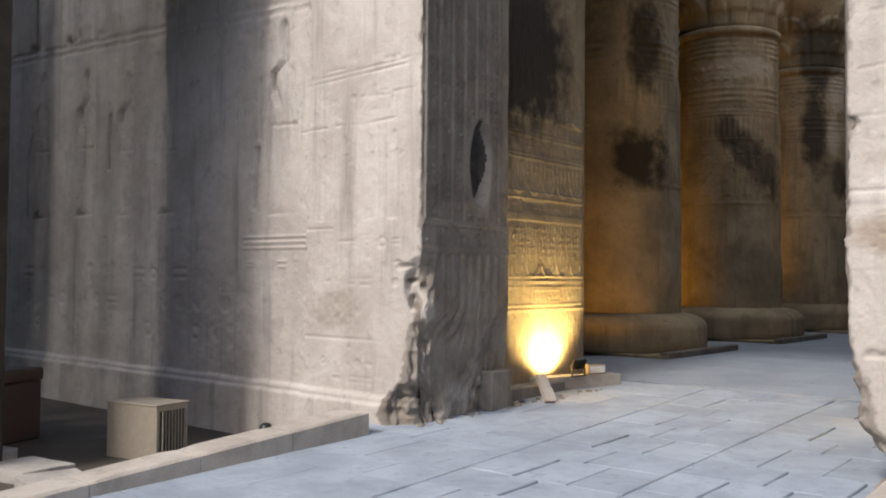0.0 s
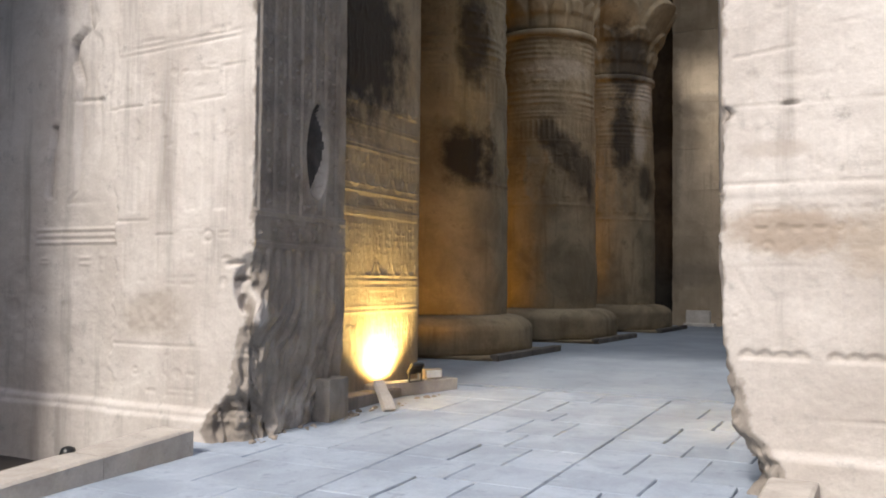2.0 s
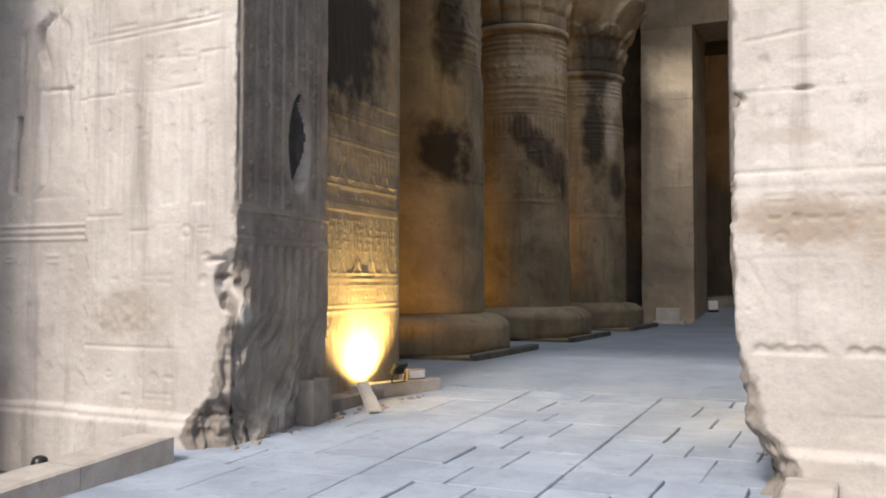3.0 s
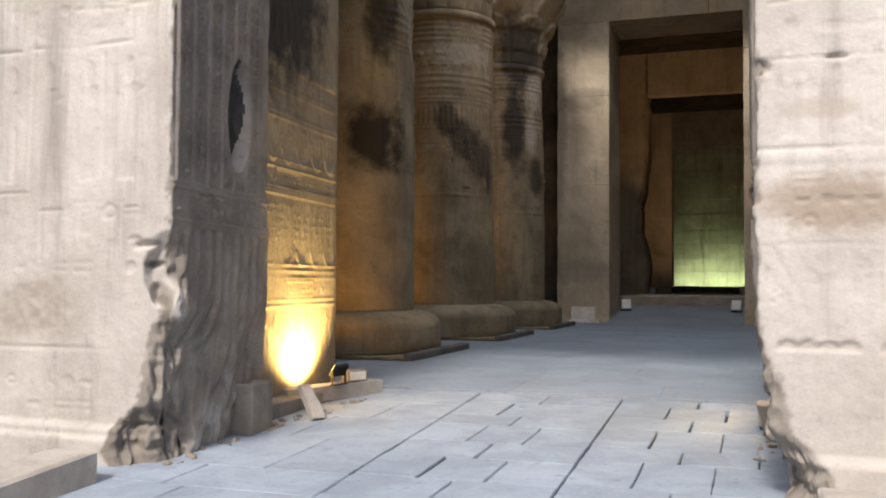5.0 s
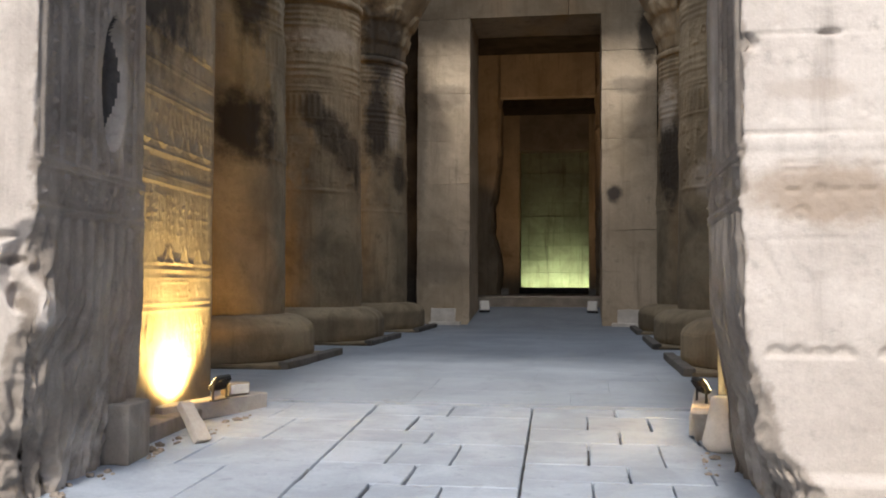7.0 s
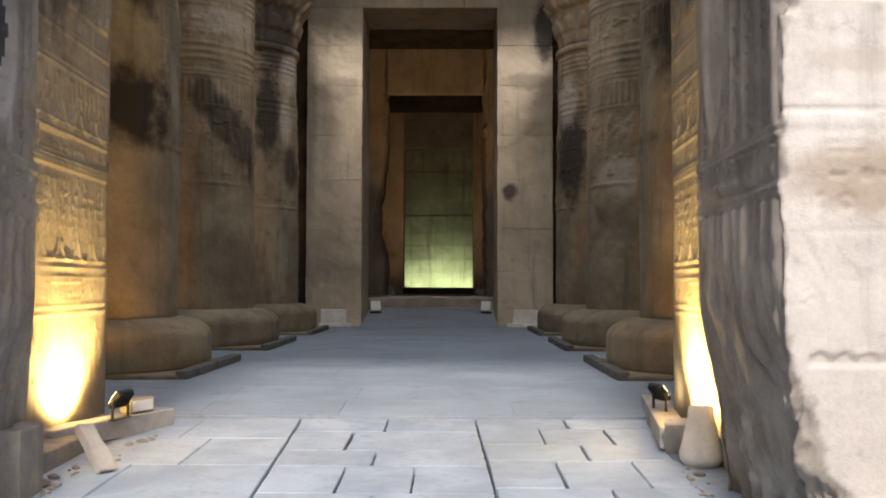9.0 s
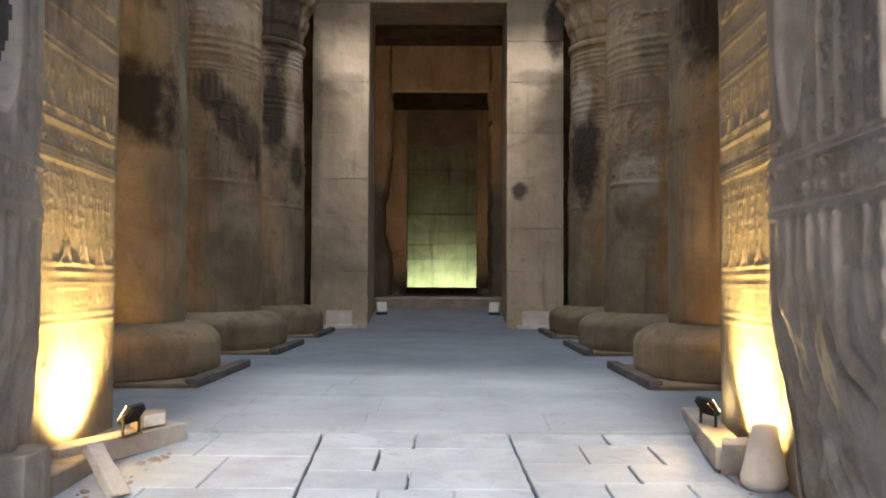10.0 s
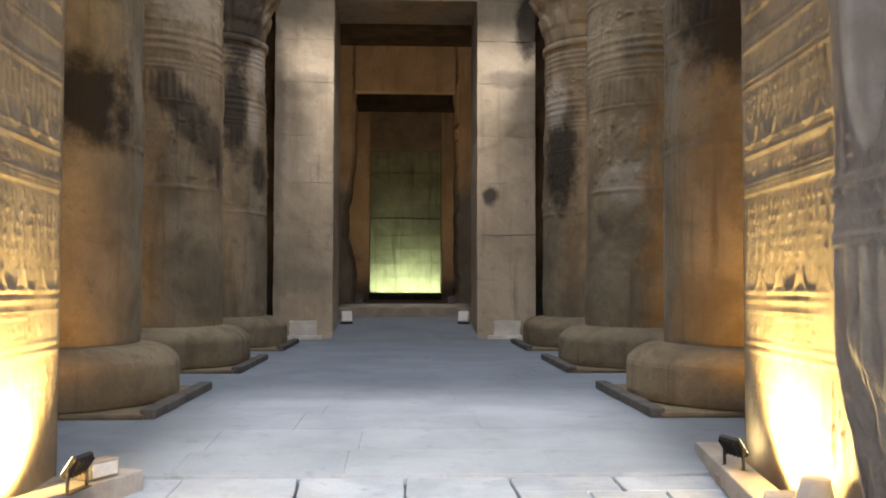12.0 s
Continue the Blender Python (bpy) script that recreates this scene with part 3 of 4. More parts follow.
def facade_west(G, S, Z, rs):
    # along the wall's line up to the corner, then on past it
    X = np.where(S < WEST_S[9], np.interp(S, WEST_S[:10], [p[0] for p in WEST[:10]]), -1.80 + S - WEST_S[9])
    h = np.zeros_like(X)
    on = X < -1.78
    for a, b in (((-3.45, 3.17), (-1.83, 3.23)), ((-3.45, 3.22), (-1.83, 3.28)), ((-3.55, 2.71), (-3.11, 2.71)), ((-3.11, 2.71), (-3.09, 3.10)),
                 ((-2.98, 2.98), (-3.01, 1.70)), ((-2.98, 2.72), (-2.62, 2.70)), ((-2.62, 2.70), (-2.60, 2.97)), ((-2.60, 2.97), (-2.33, 2.97)),
                 ((-2.62, 2.70), (-2.14, 2.72)), ((-2.14, 2.72), (-2.15, 2.98)), ((-2.15, 2.98), (-1.88, 2.98)), ((-2.87, 3.29), (-2.87, 4.3)),
                 ((-2.87, 3.29), (-3.11, 3.29)), ((-2.69, 3.32), (-2.69, 4.3)), ((-2.10, 3.30), (-2.10, 4.3)), ((-2.10, 3.30), (-2.3, 3.30)),
                 ((-3.15, 2.14), (-3.16, 1.80)), ((-2.6, 2.2), (-2.6, 1.85)), ((-2.35, 2.25), (-2.35, 1.85)), ((-3.4, 1.68), (-3.0, 1.68)),
                 ((-2.9, 1.55), (-2.9, 1.2)), ((-2.9, 1.55), (-2.72, 1.55)), ((-2.55, 1.6), (-2.2, 1.6)), ((-2.55, 1.6), (-2.55, 1.3)),
                 ((-2.2, 1.6), (-2.2, 1.3)), ((-3.3, 1.5), (-3.3, 1.15)), ((-3.4, 0.58), (-2.3, 0.58)), ((-2.45, 0.5), (-2.45, 0.15)), ((-2.75, 0.5), (-2.75, 0.15))):
        h -= 0.017 * groove(X, Z, a, b, 0.016) * np.clip(0.65 + 1.5 * fbm(X * 2.2, Z * 2.2 + 3, 3), 0.15, 1)
    h -= 0.014 * oval(X, Z, -2.95, 0.85, 0.35, 0.2, 0.6) * (0.5 + fbm(X * 14, Z * 14, 3))
    faint = np.clip(0.55 + 1.2 * fbm(X * 1.4 + 7, Z * 1.4, 4), 0, 1)
    h -= faint * (0.015 * robed_row(X, Z, -3.35, -1.95, 1.75, 2.65, 0.34, rs) + 0.015 * robed_row(X, Z, -3.35, -2.0, 3.35, 4.4, 0.4, rs)
                  + 0.015 * glyphs(X, Z, -3.35, 1.05, -2.0, 1.6, 0.19, rs, 0.7) + 0.013 * glyphs(X, Z, -3.35, 0.1, -2.3, 0.55, 0.16, rs, 0.55)
                  + 0.009 * glyphs(X, Z, -3.35, 2.75, -1.95, 3.1, 0.15, rs, 0.5))
    h += 0.006 * fbm(X * 5.5, Z * 5.5, 4)
    # the older carved face west of the torn edge lies a little deeper
    tear = -3.43 + 0.05 * fbm(X * 0 + 3, Z * 5, 4) + 0.03 * fbm(X * 0, Z * 17, 2)
    deep = soft(X - tear, 0.03)
    h -= 0.05 * deep
    g = np.zeros_like(X)
    for x, z0, z1 in ((-3.86, 1.86, 3.95), (-6.05, 1.95, 3.62), (-7.0, 1.95, 3.8), (-8.05, 2.0, 4.0), (-9.3, 2.0, 4.1), (-7.55, 4.42, 6.2), (-8.45, 4.46, 6.3), (-9.5, 4.5, 6.4), (-5.9, 4.4, 6.2)):
        g = g + sunk_shape(X, Z, x, z0, z1)
    for x, z0, z1 in ((-7.45, 2.6, 3.3), (-4.35, 1.95, 2.6)):
        g = g + 0.5 * groove(X, Z, (x, z0), (x + 0.04, z1), 0.035)
    h -= g * deep
    h -= 0.03 * deep * (groove(X, Z, (-10.9, 4.535), (-3.5, 4.145), 0.03) + groove(X, Z, (-10.9, 4.44), (-3.5, 4.05), 0.025))
    h -= 0.016 * deep * glyphs(X, Z, -7.0, 3.62, -3.95, 4.0, 0.2, rs, 0.6) + 0.012 * deep * glyphs(X, Z, -9.8, 0.35, -4.5, 1.4, 0.34, rs, 0.6)
    h += 0.016 * deep * fbm(X * 2.6, Z * 2.6, 5)
    for zc in (1.62, 1.56, 1.5):
        h += 0.014 * soft(np.abs(Z - zc) - 0.015, 0.01) * deep * (X > -4.5)
    h += 0.012 * deep * glyphs(X, Z, -4.5, 1.22, -3.5, 1.46, 0.2, rs, 0.7)
    h += 0.010 * deep * glyphs(X, Z, -9.8, 4.3, -3.5, 5.2, 0.22, rs, 0.7)
    h += 0.05 * soft(Z - 0.05 - 0.02 * fbm(X * 2, Z * 0), 0.03) + 0.03 * soft(Z + 0.02, 0.03)
    # gouge near the corner with a rounded knob of stone under it
    h -= 0.05 * groove(X, Z, (-2.08, 1.29), (-1.88, 1.31), 0.03, 0.03)
    return h * on


def facade_east(G, S, Z, rs):
    # mirrored: S runs from |x| = 9 inwards, so x = 9 - S
    X = 9.0 - S
    h = np.zeros_like(X)
    on = X > 1.90
    for zc, w in ((2.30, 0.012), (1.27, 0.010), (3.0, 0.012)):
        h -= 0.009 * hline(X, Z, zc, w) * (0.4 + 0.6 * (vnoise(X * 4, Z * 0 + zc) > 0.35))
    h -= 0.013 * hline(X, Z, 1.80, 0.012) * (0.35 + 0.65 * (vnoise(X * 5, Z * 0) > 0.4))
    h += 0.006 * soft(np.abs(Z - 1.755) - 0.03, 0.03)
    for k in range(9):
        x = 2.10 + 0.105 * k
        h -= 0.022 * oval(X, Z, x, 0.695, 0.052, 0.05, 0.4) * (Z > 0.685) * (vnoise(X * 0 + k * 3.7, Z * 0) > 0.25)
    for a, b in (((2.02, 2.62), (2.38, 2.66)), ((2.38, 2.66), (2.40, 4.0)), ((2.63, 2.78), (2.86, 2.80)), ((2.86, 2.80), (2.87, 4.0)), ((2.67, 2.76), (2.68, 2.36)),
                 ((2.48, 1.75), (2.48, 1.95)), ((2.03, 1.25), (2.27, 0.75)), ((2.27, 0.66), (2.29, 0.52)), ((2.45, 1.2), (2.45, 0.85)), ((2.66, 1.2), (2.66, 0.8)),
                 ((2.14, 2.52), (2.12, 2.34)), ((2.52, 2.2), (2.52, 1.9)), ((2.68, 2.2), (2.68, 1.85)), ((2.5, 0.33), (3.2, 0.34)), ((2.5, 0.33), (2.48, 0.10))):
        h -= 0.015 * groove(X, Z, a, b, 0.014) * np.clip(0.65 + 1.5 * fbm(X * 2.2, Z * 2.2 + 3, 3), 0.15, 1)
    h -= 0.05 * oval(X, Z, 1.96, 2.26, 0.055, 0.04, 0.6) + 0.03 * oval(X, Z, 2.36, 2.30, 0.05, 0.016, 0.6)
    XM = S  # rises along the wall, as the carving helpers expect
    faint = np.clip(0.6 + 1.2 * fbm(X * 1.4 + 3, Z * 1.4, 4), 0, 1)
    h -= faint * (0.016 * glyphs(XM, Z, 5.6, 1.34, 6.95, 1.68, 0.115, rs, 0.85) + 0.010 * robed_row(XM, Z, 5.6, 6.9, 0.75, 1.24, 0.2, rs)
                  + 0.010 * robed_row(XM, Z, 5.6, 6.95, 1.86, 2.27, 0.23, rs) + 0.010 * glyphs(XM, Z, 5.6, 2.35, 6.95, 3.9, 0.24, rs, 0.6)
                  + 0.008 * glyphs(XM, Z, 5.8, 0.36, 6.6, 0.66, 0.17, rs, 0.5))
    h += 0.006 * fbm(X * 5.5, Z * 5.5, 4)
    for x, z in ((2.04, 1.01), (2.06, 0.98), (2.03, 0.95), (2.065, 1.03)):
        h -= 0.012 * oval(X, Z, x, z, 0.012, 0.009, 0.6)
    h += 0.05 * soft(Z - 0.10, 0.05)
    return h * on


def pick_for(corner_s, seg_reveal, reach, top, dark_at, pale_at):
    """Which tone shows where: the pale face, the reveal greyed for its shade with its worn grey foot, the panel,
    plaster and the hole darkened for shade.
    """
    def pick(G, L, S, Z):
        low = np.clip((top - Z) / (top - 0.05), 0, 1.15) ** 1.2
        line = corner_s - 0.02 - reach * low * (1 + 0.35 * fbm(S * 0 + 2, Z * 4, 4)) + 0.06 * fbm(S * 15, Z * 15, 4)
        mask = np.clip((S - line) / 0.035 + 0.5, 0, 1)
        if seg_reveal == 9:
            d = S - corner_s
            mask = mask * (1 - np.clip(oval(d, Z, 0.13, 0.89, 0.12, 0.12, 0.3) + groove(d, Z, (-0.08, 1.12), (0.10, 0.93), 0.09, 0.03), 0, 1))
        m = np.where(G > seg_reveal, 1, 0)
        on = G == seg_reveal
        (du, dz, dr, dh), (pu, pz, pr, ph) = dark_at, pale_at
        # shade in the slit's hollow, painted with the dark stone
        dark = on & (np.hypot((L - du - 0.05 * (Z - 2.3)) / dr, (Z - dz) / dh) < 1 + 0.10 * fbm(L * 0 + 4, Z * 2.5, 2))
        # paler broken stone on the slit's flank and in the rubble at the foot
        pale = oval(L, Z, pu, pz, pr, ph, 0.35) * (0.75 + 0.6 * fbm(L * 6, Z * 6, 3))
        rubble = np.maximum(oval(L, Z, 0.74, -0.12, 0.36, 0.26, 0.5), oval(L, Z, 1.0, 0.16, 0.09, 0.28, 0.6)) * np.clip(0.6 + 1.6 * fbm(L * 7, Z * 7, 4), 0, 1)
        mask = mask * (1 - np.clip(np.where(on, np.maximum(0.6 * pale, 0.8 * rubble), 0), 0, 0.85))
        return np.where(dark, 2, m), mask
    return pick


WEST = [(-11.0, 6.62, 0.035), (-8.0, 6.62, 0.03), (-7.0, 6.62, 0.03), (-6.2, 6.62, 0.03), (-5.6, 6.62, 0.03), (-5.0, 6.62, 0.03), (-4.40, 6.62, 0.022), (-4.0, 6.62, 0.022),
        (-3.60, 6.62, 0.018), (-1.80, 6.62, 0.0125), (-1.94, 8.16, 0.02), (-2.20, 8.19, 0.0115), (-2.29, 10.24, 0.03), (-2.6, 10.26, 0.3), (-8.0, 10.26, 0.3)]
EAST = [(-9.0, 6.74, 0.06), (-3.3, 6.74, 0.015), (-1.93, 6.74, 0.0125), (-1.97, 8.20, 0.02), (-2.23, 8.22, 0.0115), (-2.31, 10.24, 0.03), (-2.6, 10.26, 0.3), (-8.0, 10.26, 0.3)]
WEST_S = [0.0]
for p, q in zip(WEST, WEST[1:]):
    WEST_S.append(WEST_S[-1] + math.hypot(q[0] - p[0], q[1] - p[1]))
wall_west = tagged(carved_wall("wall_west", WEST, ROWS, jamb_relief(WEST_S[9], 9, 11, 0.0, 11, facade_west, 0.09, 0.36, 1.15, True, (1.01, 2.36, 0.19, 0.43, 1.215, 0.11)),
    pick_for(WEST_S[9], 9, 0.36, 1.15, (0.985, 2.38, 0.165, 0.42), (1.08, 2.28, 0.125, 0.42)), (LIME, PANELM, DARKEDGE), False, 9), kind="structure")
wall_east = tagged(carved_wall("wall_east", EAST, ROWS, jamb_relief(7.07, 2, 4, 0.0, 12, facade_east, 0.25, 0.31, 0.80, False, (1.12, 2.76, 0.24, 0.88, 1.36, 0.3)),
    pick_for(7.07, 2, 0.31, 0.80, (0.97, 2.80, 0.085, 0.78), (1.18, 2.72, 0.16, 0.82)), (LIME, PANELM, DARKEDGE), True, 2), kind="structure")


def block(name, x0, x1, y0, y1, z0, z1, material, kind="structure", bevel=0.01, parent=None):
    ob = part(name, box_bm((x1 - x0, y1 - y0, z1 - z0), ((x0 + x1) / 2, (y0 + y1) / 2, (z0 + z1) / 2), bevel), material, parent)
    return tagged(ob, kind=kind) if kind else ob


# cores behind the carved skins, and the plain masonry above them
block("wall_core_gate", -4.2, -2.72, 7.2, 9.2, -0.6, 5.6, JAMB)
block("wall_core_west", -11.0, -2.72, 9.2, 9.85, -0.6, 5.7, JAMB)
block("wall_core_east", 2.76, 9.0, 7.12, 9.85, -0.6, 5.7, JAMB)
block("wall_top_west", -11.0, -2.05, 6.68, 10.2, 5.55, 5.75, LIME)
block("wall_top_east", 2.05, 9.0, 6.8, 10.2, 5.55, 5.75, LIME)
block("front_architrave", -9.0, 9.0, 6.9, 10.3, 9.6, 10.8, LIME)
# unseen blocks added only to cut sun and sky light in the hall
block("front_wall_top", -9.0, 9.0, 7.4, 10.2, 10.8, 19.0, LIME)
block("gate_lintel", -2.5, 2.5, 7.2, 10.2, 6.4, 9.6, LIME)
block("front_wall_upper_west", -9.0, -2.5, 7.4, 9.6, 5.75, 9.6, LIME)
block("front_wall_upper_east", 2.5, 9.0, 7.4, 9.6, 5.75, 9.6, LIME)

# ---------------------------------------------------------------- hall shell
HALL = 0.04
block("hall_wall_west", -8.6, -8.0, 9.85, 26.4, -0.3, 10.4, SHADEM)
block("hall_wall_east", 8.0, 8.6, 9.85, 26.4, -0.3, 10.4, SHADEM)
def boxes_bm(rows):
    """Several plain boxes, (x0, x1, y0, y1, z0, z1) each, in one mesh."""
    bm = bmesh.new()
    for x0, x1, y0, y1, z0, z1 in rows:
        vs = bmesh.ops.create_cube(bm, size=1)["verts"]
        bmesh.ops.scale(bm, vec=(x1 - x0, y1 - y0, z1 - z0), verts=vs)
        bmesh.ops.translate(bm, vec=((x0 + x1) / 2, (y0 + y1) / 2, (z0 + z1) / 2), verts=vs)
    return bm


# roof slabs; nave opening added for light, sun kept off by an unseen block
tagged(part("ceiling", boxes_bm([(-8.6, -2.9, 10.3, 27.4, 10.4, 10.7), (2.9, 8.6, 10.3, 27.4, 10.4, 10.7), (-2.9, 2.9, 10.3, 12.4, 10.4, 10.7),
                                 (-2.9, 2.9, 21.6, 27.4, 10.4, 10.7)]), SHADEM), kind="structure")
block("wall_rear_west", -8.0, -3.0, 26.0, 27.4, -0.3, 10.4, SHADEM)
block("wall_rear_east", 3.0, 8.0, 26.0, 27.4, -0.3, 10.4, SHADEM)


def coursed(name, x0, x1, y0, y1, heights, z0, material, seed, chip=0.012):
    """A pier of stacked stone courses; every block is a piece of its own."""
    root = tagged(new(name), kind="structure")
    rs = random.Random(seed)
    z = z0
    for k, h in enumerate(heights):
        cut = [x0, x1] if (x1 - x0) < 2.0 else [x0, x0 + (x1 - x0) * rs.choice((0.42, 0.55, 0.64)), x1]
        for a, b in zip(cut, cut[1:]):
            o = rs.uniform(-chip, chip)
            bm = rough_bm((b - a - 0.003, y1 - y0 + o, h - 0.003), ((a + b) / 2, (y0 + y1) / 2, z + h / 2), 6, 0.022, 1.9, seed + k, None, 0.012)
            part("stone_block", bm, material, root, smooth=False)
        z += h
    return root


H1 = (1.35, 1.05, 1.2, 1.1, 1.25, 1.0, 0.95)
coursed("door_jamb_west", -3.05, -1.68, 25.42, 27.4, H1, HALL, WALLM, 3)
coursed("door_jamb_east", 1.66, 3.03, 25.42, 27.4, H1, HALL, WALLM, 4)
coursed("door_lintel", -3.05, 3.03, 25.42, 27.4, (1.15, 1.2), HALL + sum(H1), WALLM, 5)
# second doorway
def broken_wall(name, x_far, edge, y0, y1, z0, z1, seed):
    """A wall whose free edge is broken: edge(z) gives its line, and the stone is chipped back in steps behind it."""
    zs = np.linspace(z0, z1, 90)
    sgn = 1 if x_far < 0 else -1
    rows = []
    for z in zs:
        q = edge(z) + 0.05 * noise.fractal(Vector((seed, 0.0, z * 1.6)), 0.7, 2.0, 4)
        d = 0.10 + 0.09 * noise.fractal(Vector((seed + 9.0, 1.0, z * 1.1)), 0.7, 2.0, 4)
        rows.append([(x_far, y0, z), (q - sgn * 0.9, y0, z), (q - sgn * d, y0 + 0.02 * noise.noise(Vector((seed, 4.0, z * 2))), z), (q, y0 + 2.2 * abs(d), z), (q, y1, z), (x_far, y1, z)])
    vs = [v for r in rows for v in r]
    fs = []
    for k in range(len(zs) - 1):
        for i in range(6):
            a, b, c, d = 6 * k + i, 6 * k + (i + 1) % 6, 6 * k + 6 + (i + 1) % 6, 6 * k + 6 + i
            fs.append((a, b, c, d) if sgn > 0 else (d, c, b, a))
    fs += [tuple(range(5, -1, -1)), tuple(6 * len(zs) - 6 + i for i in range(6))]
    return tagged(solid(name, vs, fs, WALLM), kind="structure")


broken_wall("wall_second_west", -5.0, lambda z: -1.70 - 0.10 * math.exp(-((z - 4.9) / 0.5) ** 2) - 0.26 * math.exp(-((z - 3.4) / 1.0) ** 4), 34.7, 36.0, 0.3, 10.0, 2.0)
broken_wall("wall_second_east", 5.0, lambda z: 1.66, 34.7, 36.0, 0.3, 10.0, 5.0)
block("second_lintel", -1.70, 1.66, 34.68, 35.1, 7.75, 9.3, WALLM)
block("ceiling_second", -5.0, 5.0, 27.4, 36.0, 9.3, 9.7, SHADEM)
block("side_wall_second_west", -5.3, -4.7, 27.4, 36.0, 0.0, 9.3, WALLM)
block("side_wall_second_east", 4.7, 5.3, 27.4, 36.0, 0.0, 9.3, WALLM)
# shrine doorway and shrine
block("wall_third_west", -4.0, -1.49, 42.0, 42.9, 0.5, 9.0, WALLM)
block("wall_third_east", 1.48, 4.0, 42.0, 42.9, 0.5, 9.0, WALLM)
block("third_lintel", -1.49, 1.48, 41.98, 42.9, 6.91, 9.0, SILLM)
block("ceiling_third", -4.0, 4.0, 36.0, 42.9, 8.45, 8.8, SHADEM)
block("side_wall_third_west", -4.0, -3.4, 36.0, 42.0, 0.5, 8.45, WALLM)
block("side_wall_third_east", 3.4, 4.0, 36.0, 42.0, 0.5, 8.45, WALLM)
block("beam_third", -3.4, 3.4, 38.6, 39.3, 8.15, 8.45, SHADEM)
block("shrine_wall_west", -3.6, -3.0, 42.9, 48.3, 0.8, 8.4, SHRINEM)
block("shrine_wall_east", 3.0, 3.6, 42.9, 48.3, 0.8, 8.4, SHRINEM)
block("shrine_ceiling", -3.6, 3.6, 42.9, 48.6, 8.2, 8.6, SHRINEM)
block("shrine_back", -3.6, 3.6, 48.35, 48.8, 0.8, 8.4, SHRINEM)
coursed("shrine_wall_north", -3.0, 3.0, 48.0, 48.5, (0.75, 0.6, 0.72, 0.66, 0.8, 0.7, 0.75, 0.7, 0.75, 0.9), 0.95, SHRINEM, 8, 0.05)

# ---------------------------------------------------------------- ground
def ground_z(y):
    return -0.08 + 0.035 * (min(max(y, 0.0), 10.5) - 10.0)


ground = tagged(solid("ground", [(-400, -400, -0.56), (400, -400, -0.56), (400, 400, -0.56), (-400, 400, -0.56)], [(0, 1, 2, 3)], DUST), kind="structure")
ys = [-6, 0, 2, 4, 6, 8, 10.5]
verts, faces = [], []
for y in ys:
    z = ground_z(y) - 0.055
    wide = 2.45 if y > 3.3 else 7.0
    verts += [(-2.45, y, -0.6), (-2.45, y, z), (wide, y, z), (wide, y, -0.6)]
for k in range(len(ys) - 1):
    a, b = 4 * k, 4 * k + 4
    faces += [(a, a + 1, b + 1, b), (a + 1, a + 2, b + 2, b + 1), (a + 2, a + 3, b + 3, b + 2)]
faces += [(0, 3, 2, 1)]
ramp_bed = tagged(solid("ramp_bed", verts, faces, JOINT), kind="structure")
block("hall_bed", -8.0, 8.0, 10.5, 25.6, -0.4, HALL - 0.13, DUST)
block("second_floor_bed", -4.7, 4.7, 25.6, 28.0, -0.2, 0.0, FLOORM)
block("upper_floor", -4.7, 4.7, 28.0, 36.0, -0.2, 0.70, SILLM)
block("third_floor", -3.4, 3.4, 36.0, 42.0, -0.2, 0.705, SILLM)
block("shrine_step", -1.49, 1.48, 41.75, 43.2, 0.2, 0.96, DARKEDGE)
block("shrine_floor", -3.6, 3.6, 43.2, 48.5, 0.2, 0.95, KERBM)
def sill_z(y):
    return HALL + 0.004 + 0.40 * (y - 24.7) / 3.3


ramp = tagged(solid("sill_ramp", [(-1.67, 24.7, HALL + .004), (1.65, 24.7, HALL + .004), (1.65, 28.0, 0.444), (-1.67, 28.0, 0.444),
                                  (-1.67, 24.7, -0.2), (1.65, 24.7, -0.2), (-1.67, 28.0, -0.2), (1.65, 28.0, -0.2)],
                    [(0, 1, 2, 3), (0, 4, 5, 1), (0, 3, 6, 4), (1, 5, 7, 2), (3, 2, 7, 6)], FLOORM), kind="structure")
# unseen blocks added only to shade the facade and dim light through the gate
block("court_wall_south", -22.0, 22.0, -11.5, -10.5, -0.56, 9.0, LIME)
block("court_wall_east", 15.0, 16.0, -10.5, 6.7, -0.56, 7.0, LIME)
block("court_wall_west", -6.3, -4.2, 2.2, 3.55, -0.56, 13.0, JAMB)
block("court_pier", -5.8, -4.35, 3.55, 3.97, -0.56, 4.95, SHADEM)
for k in range(4):
    block("court_pillar", -9.36 + 0.77 * k, -8.77 + 0.77 * k, 2.2, 2.8, -0.56, 13.0, JAMB)
block("court_wall_far", -16.0, -9.4, 2.2, 3.2, -0.56, 13.0, JAMB)
block("court_roof", -6.2, -4.1, 3.55, 6.55, 4.95, 5.25, SHADEM)

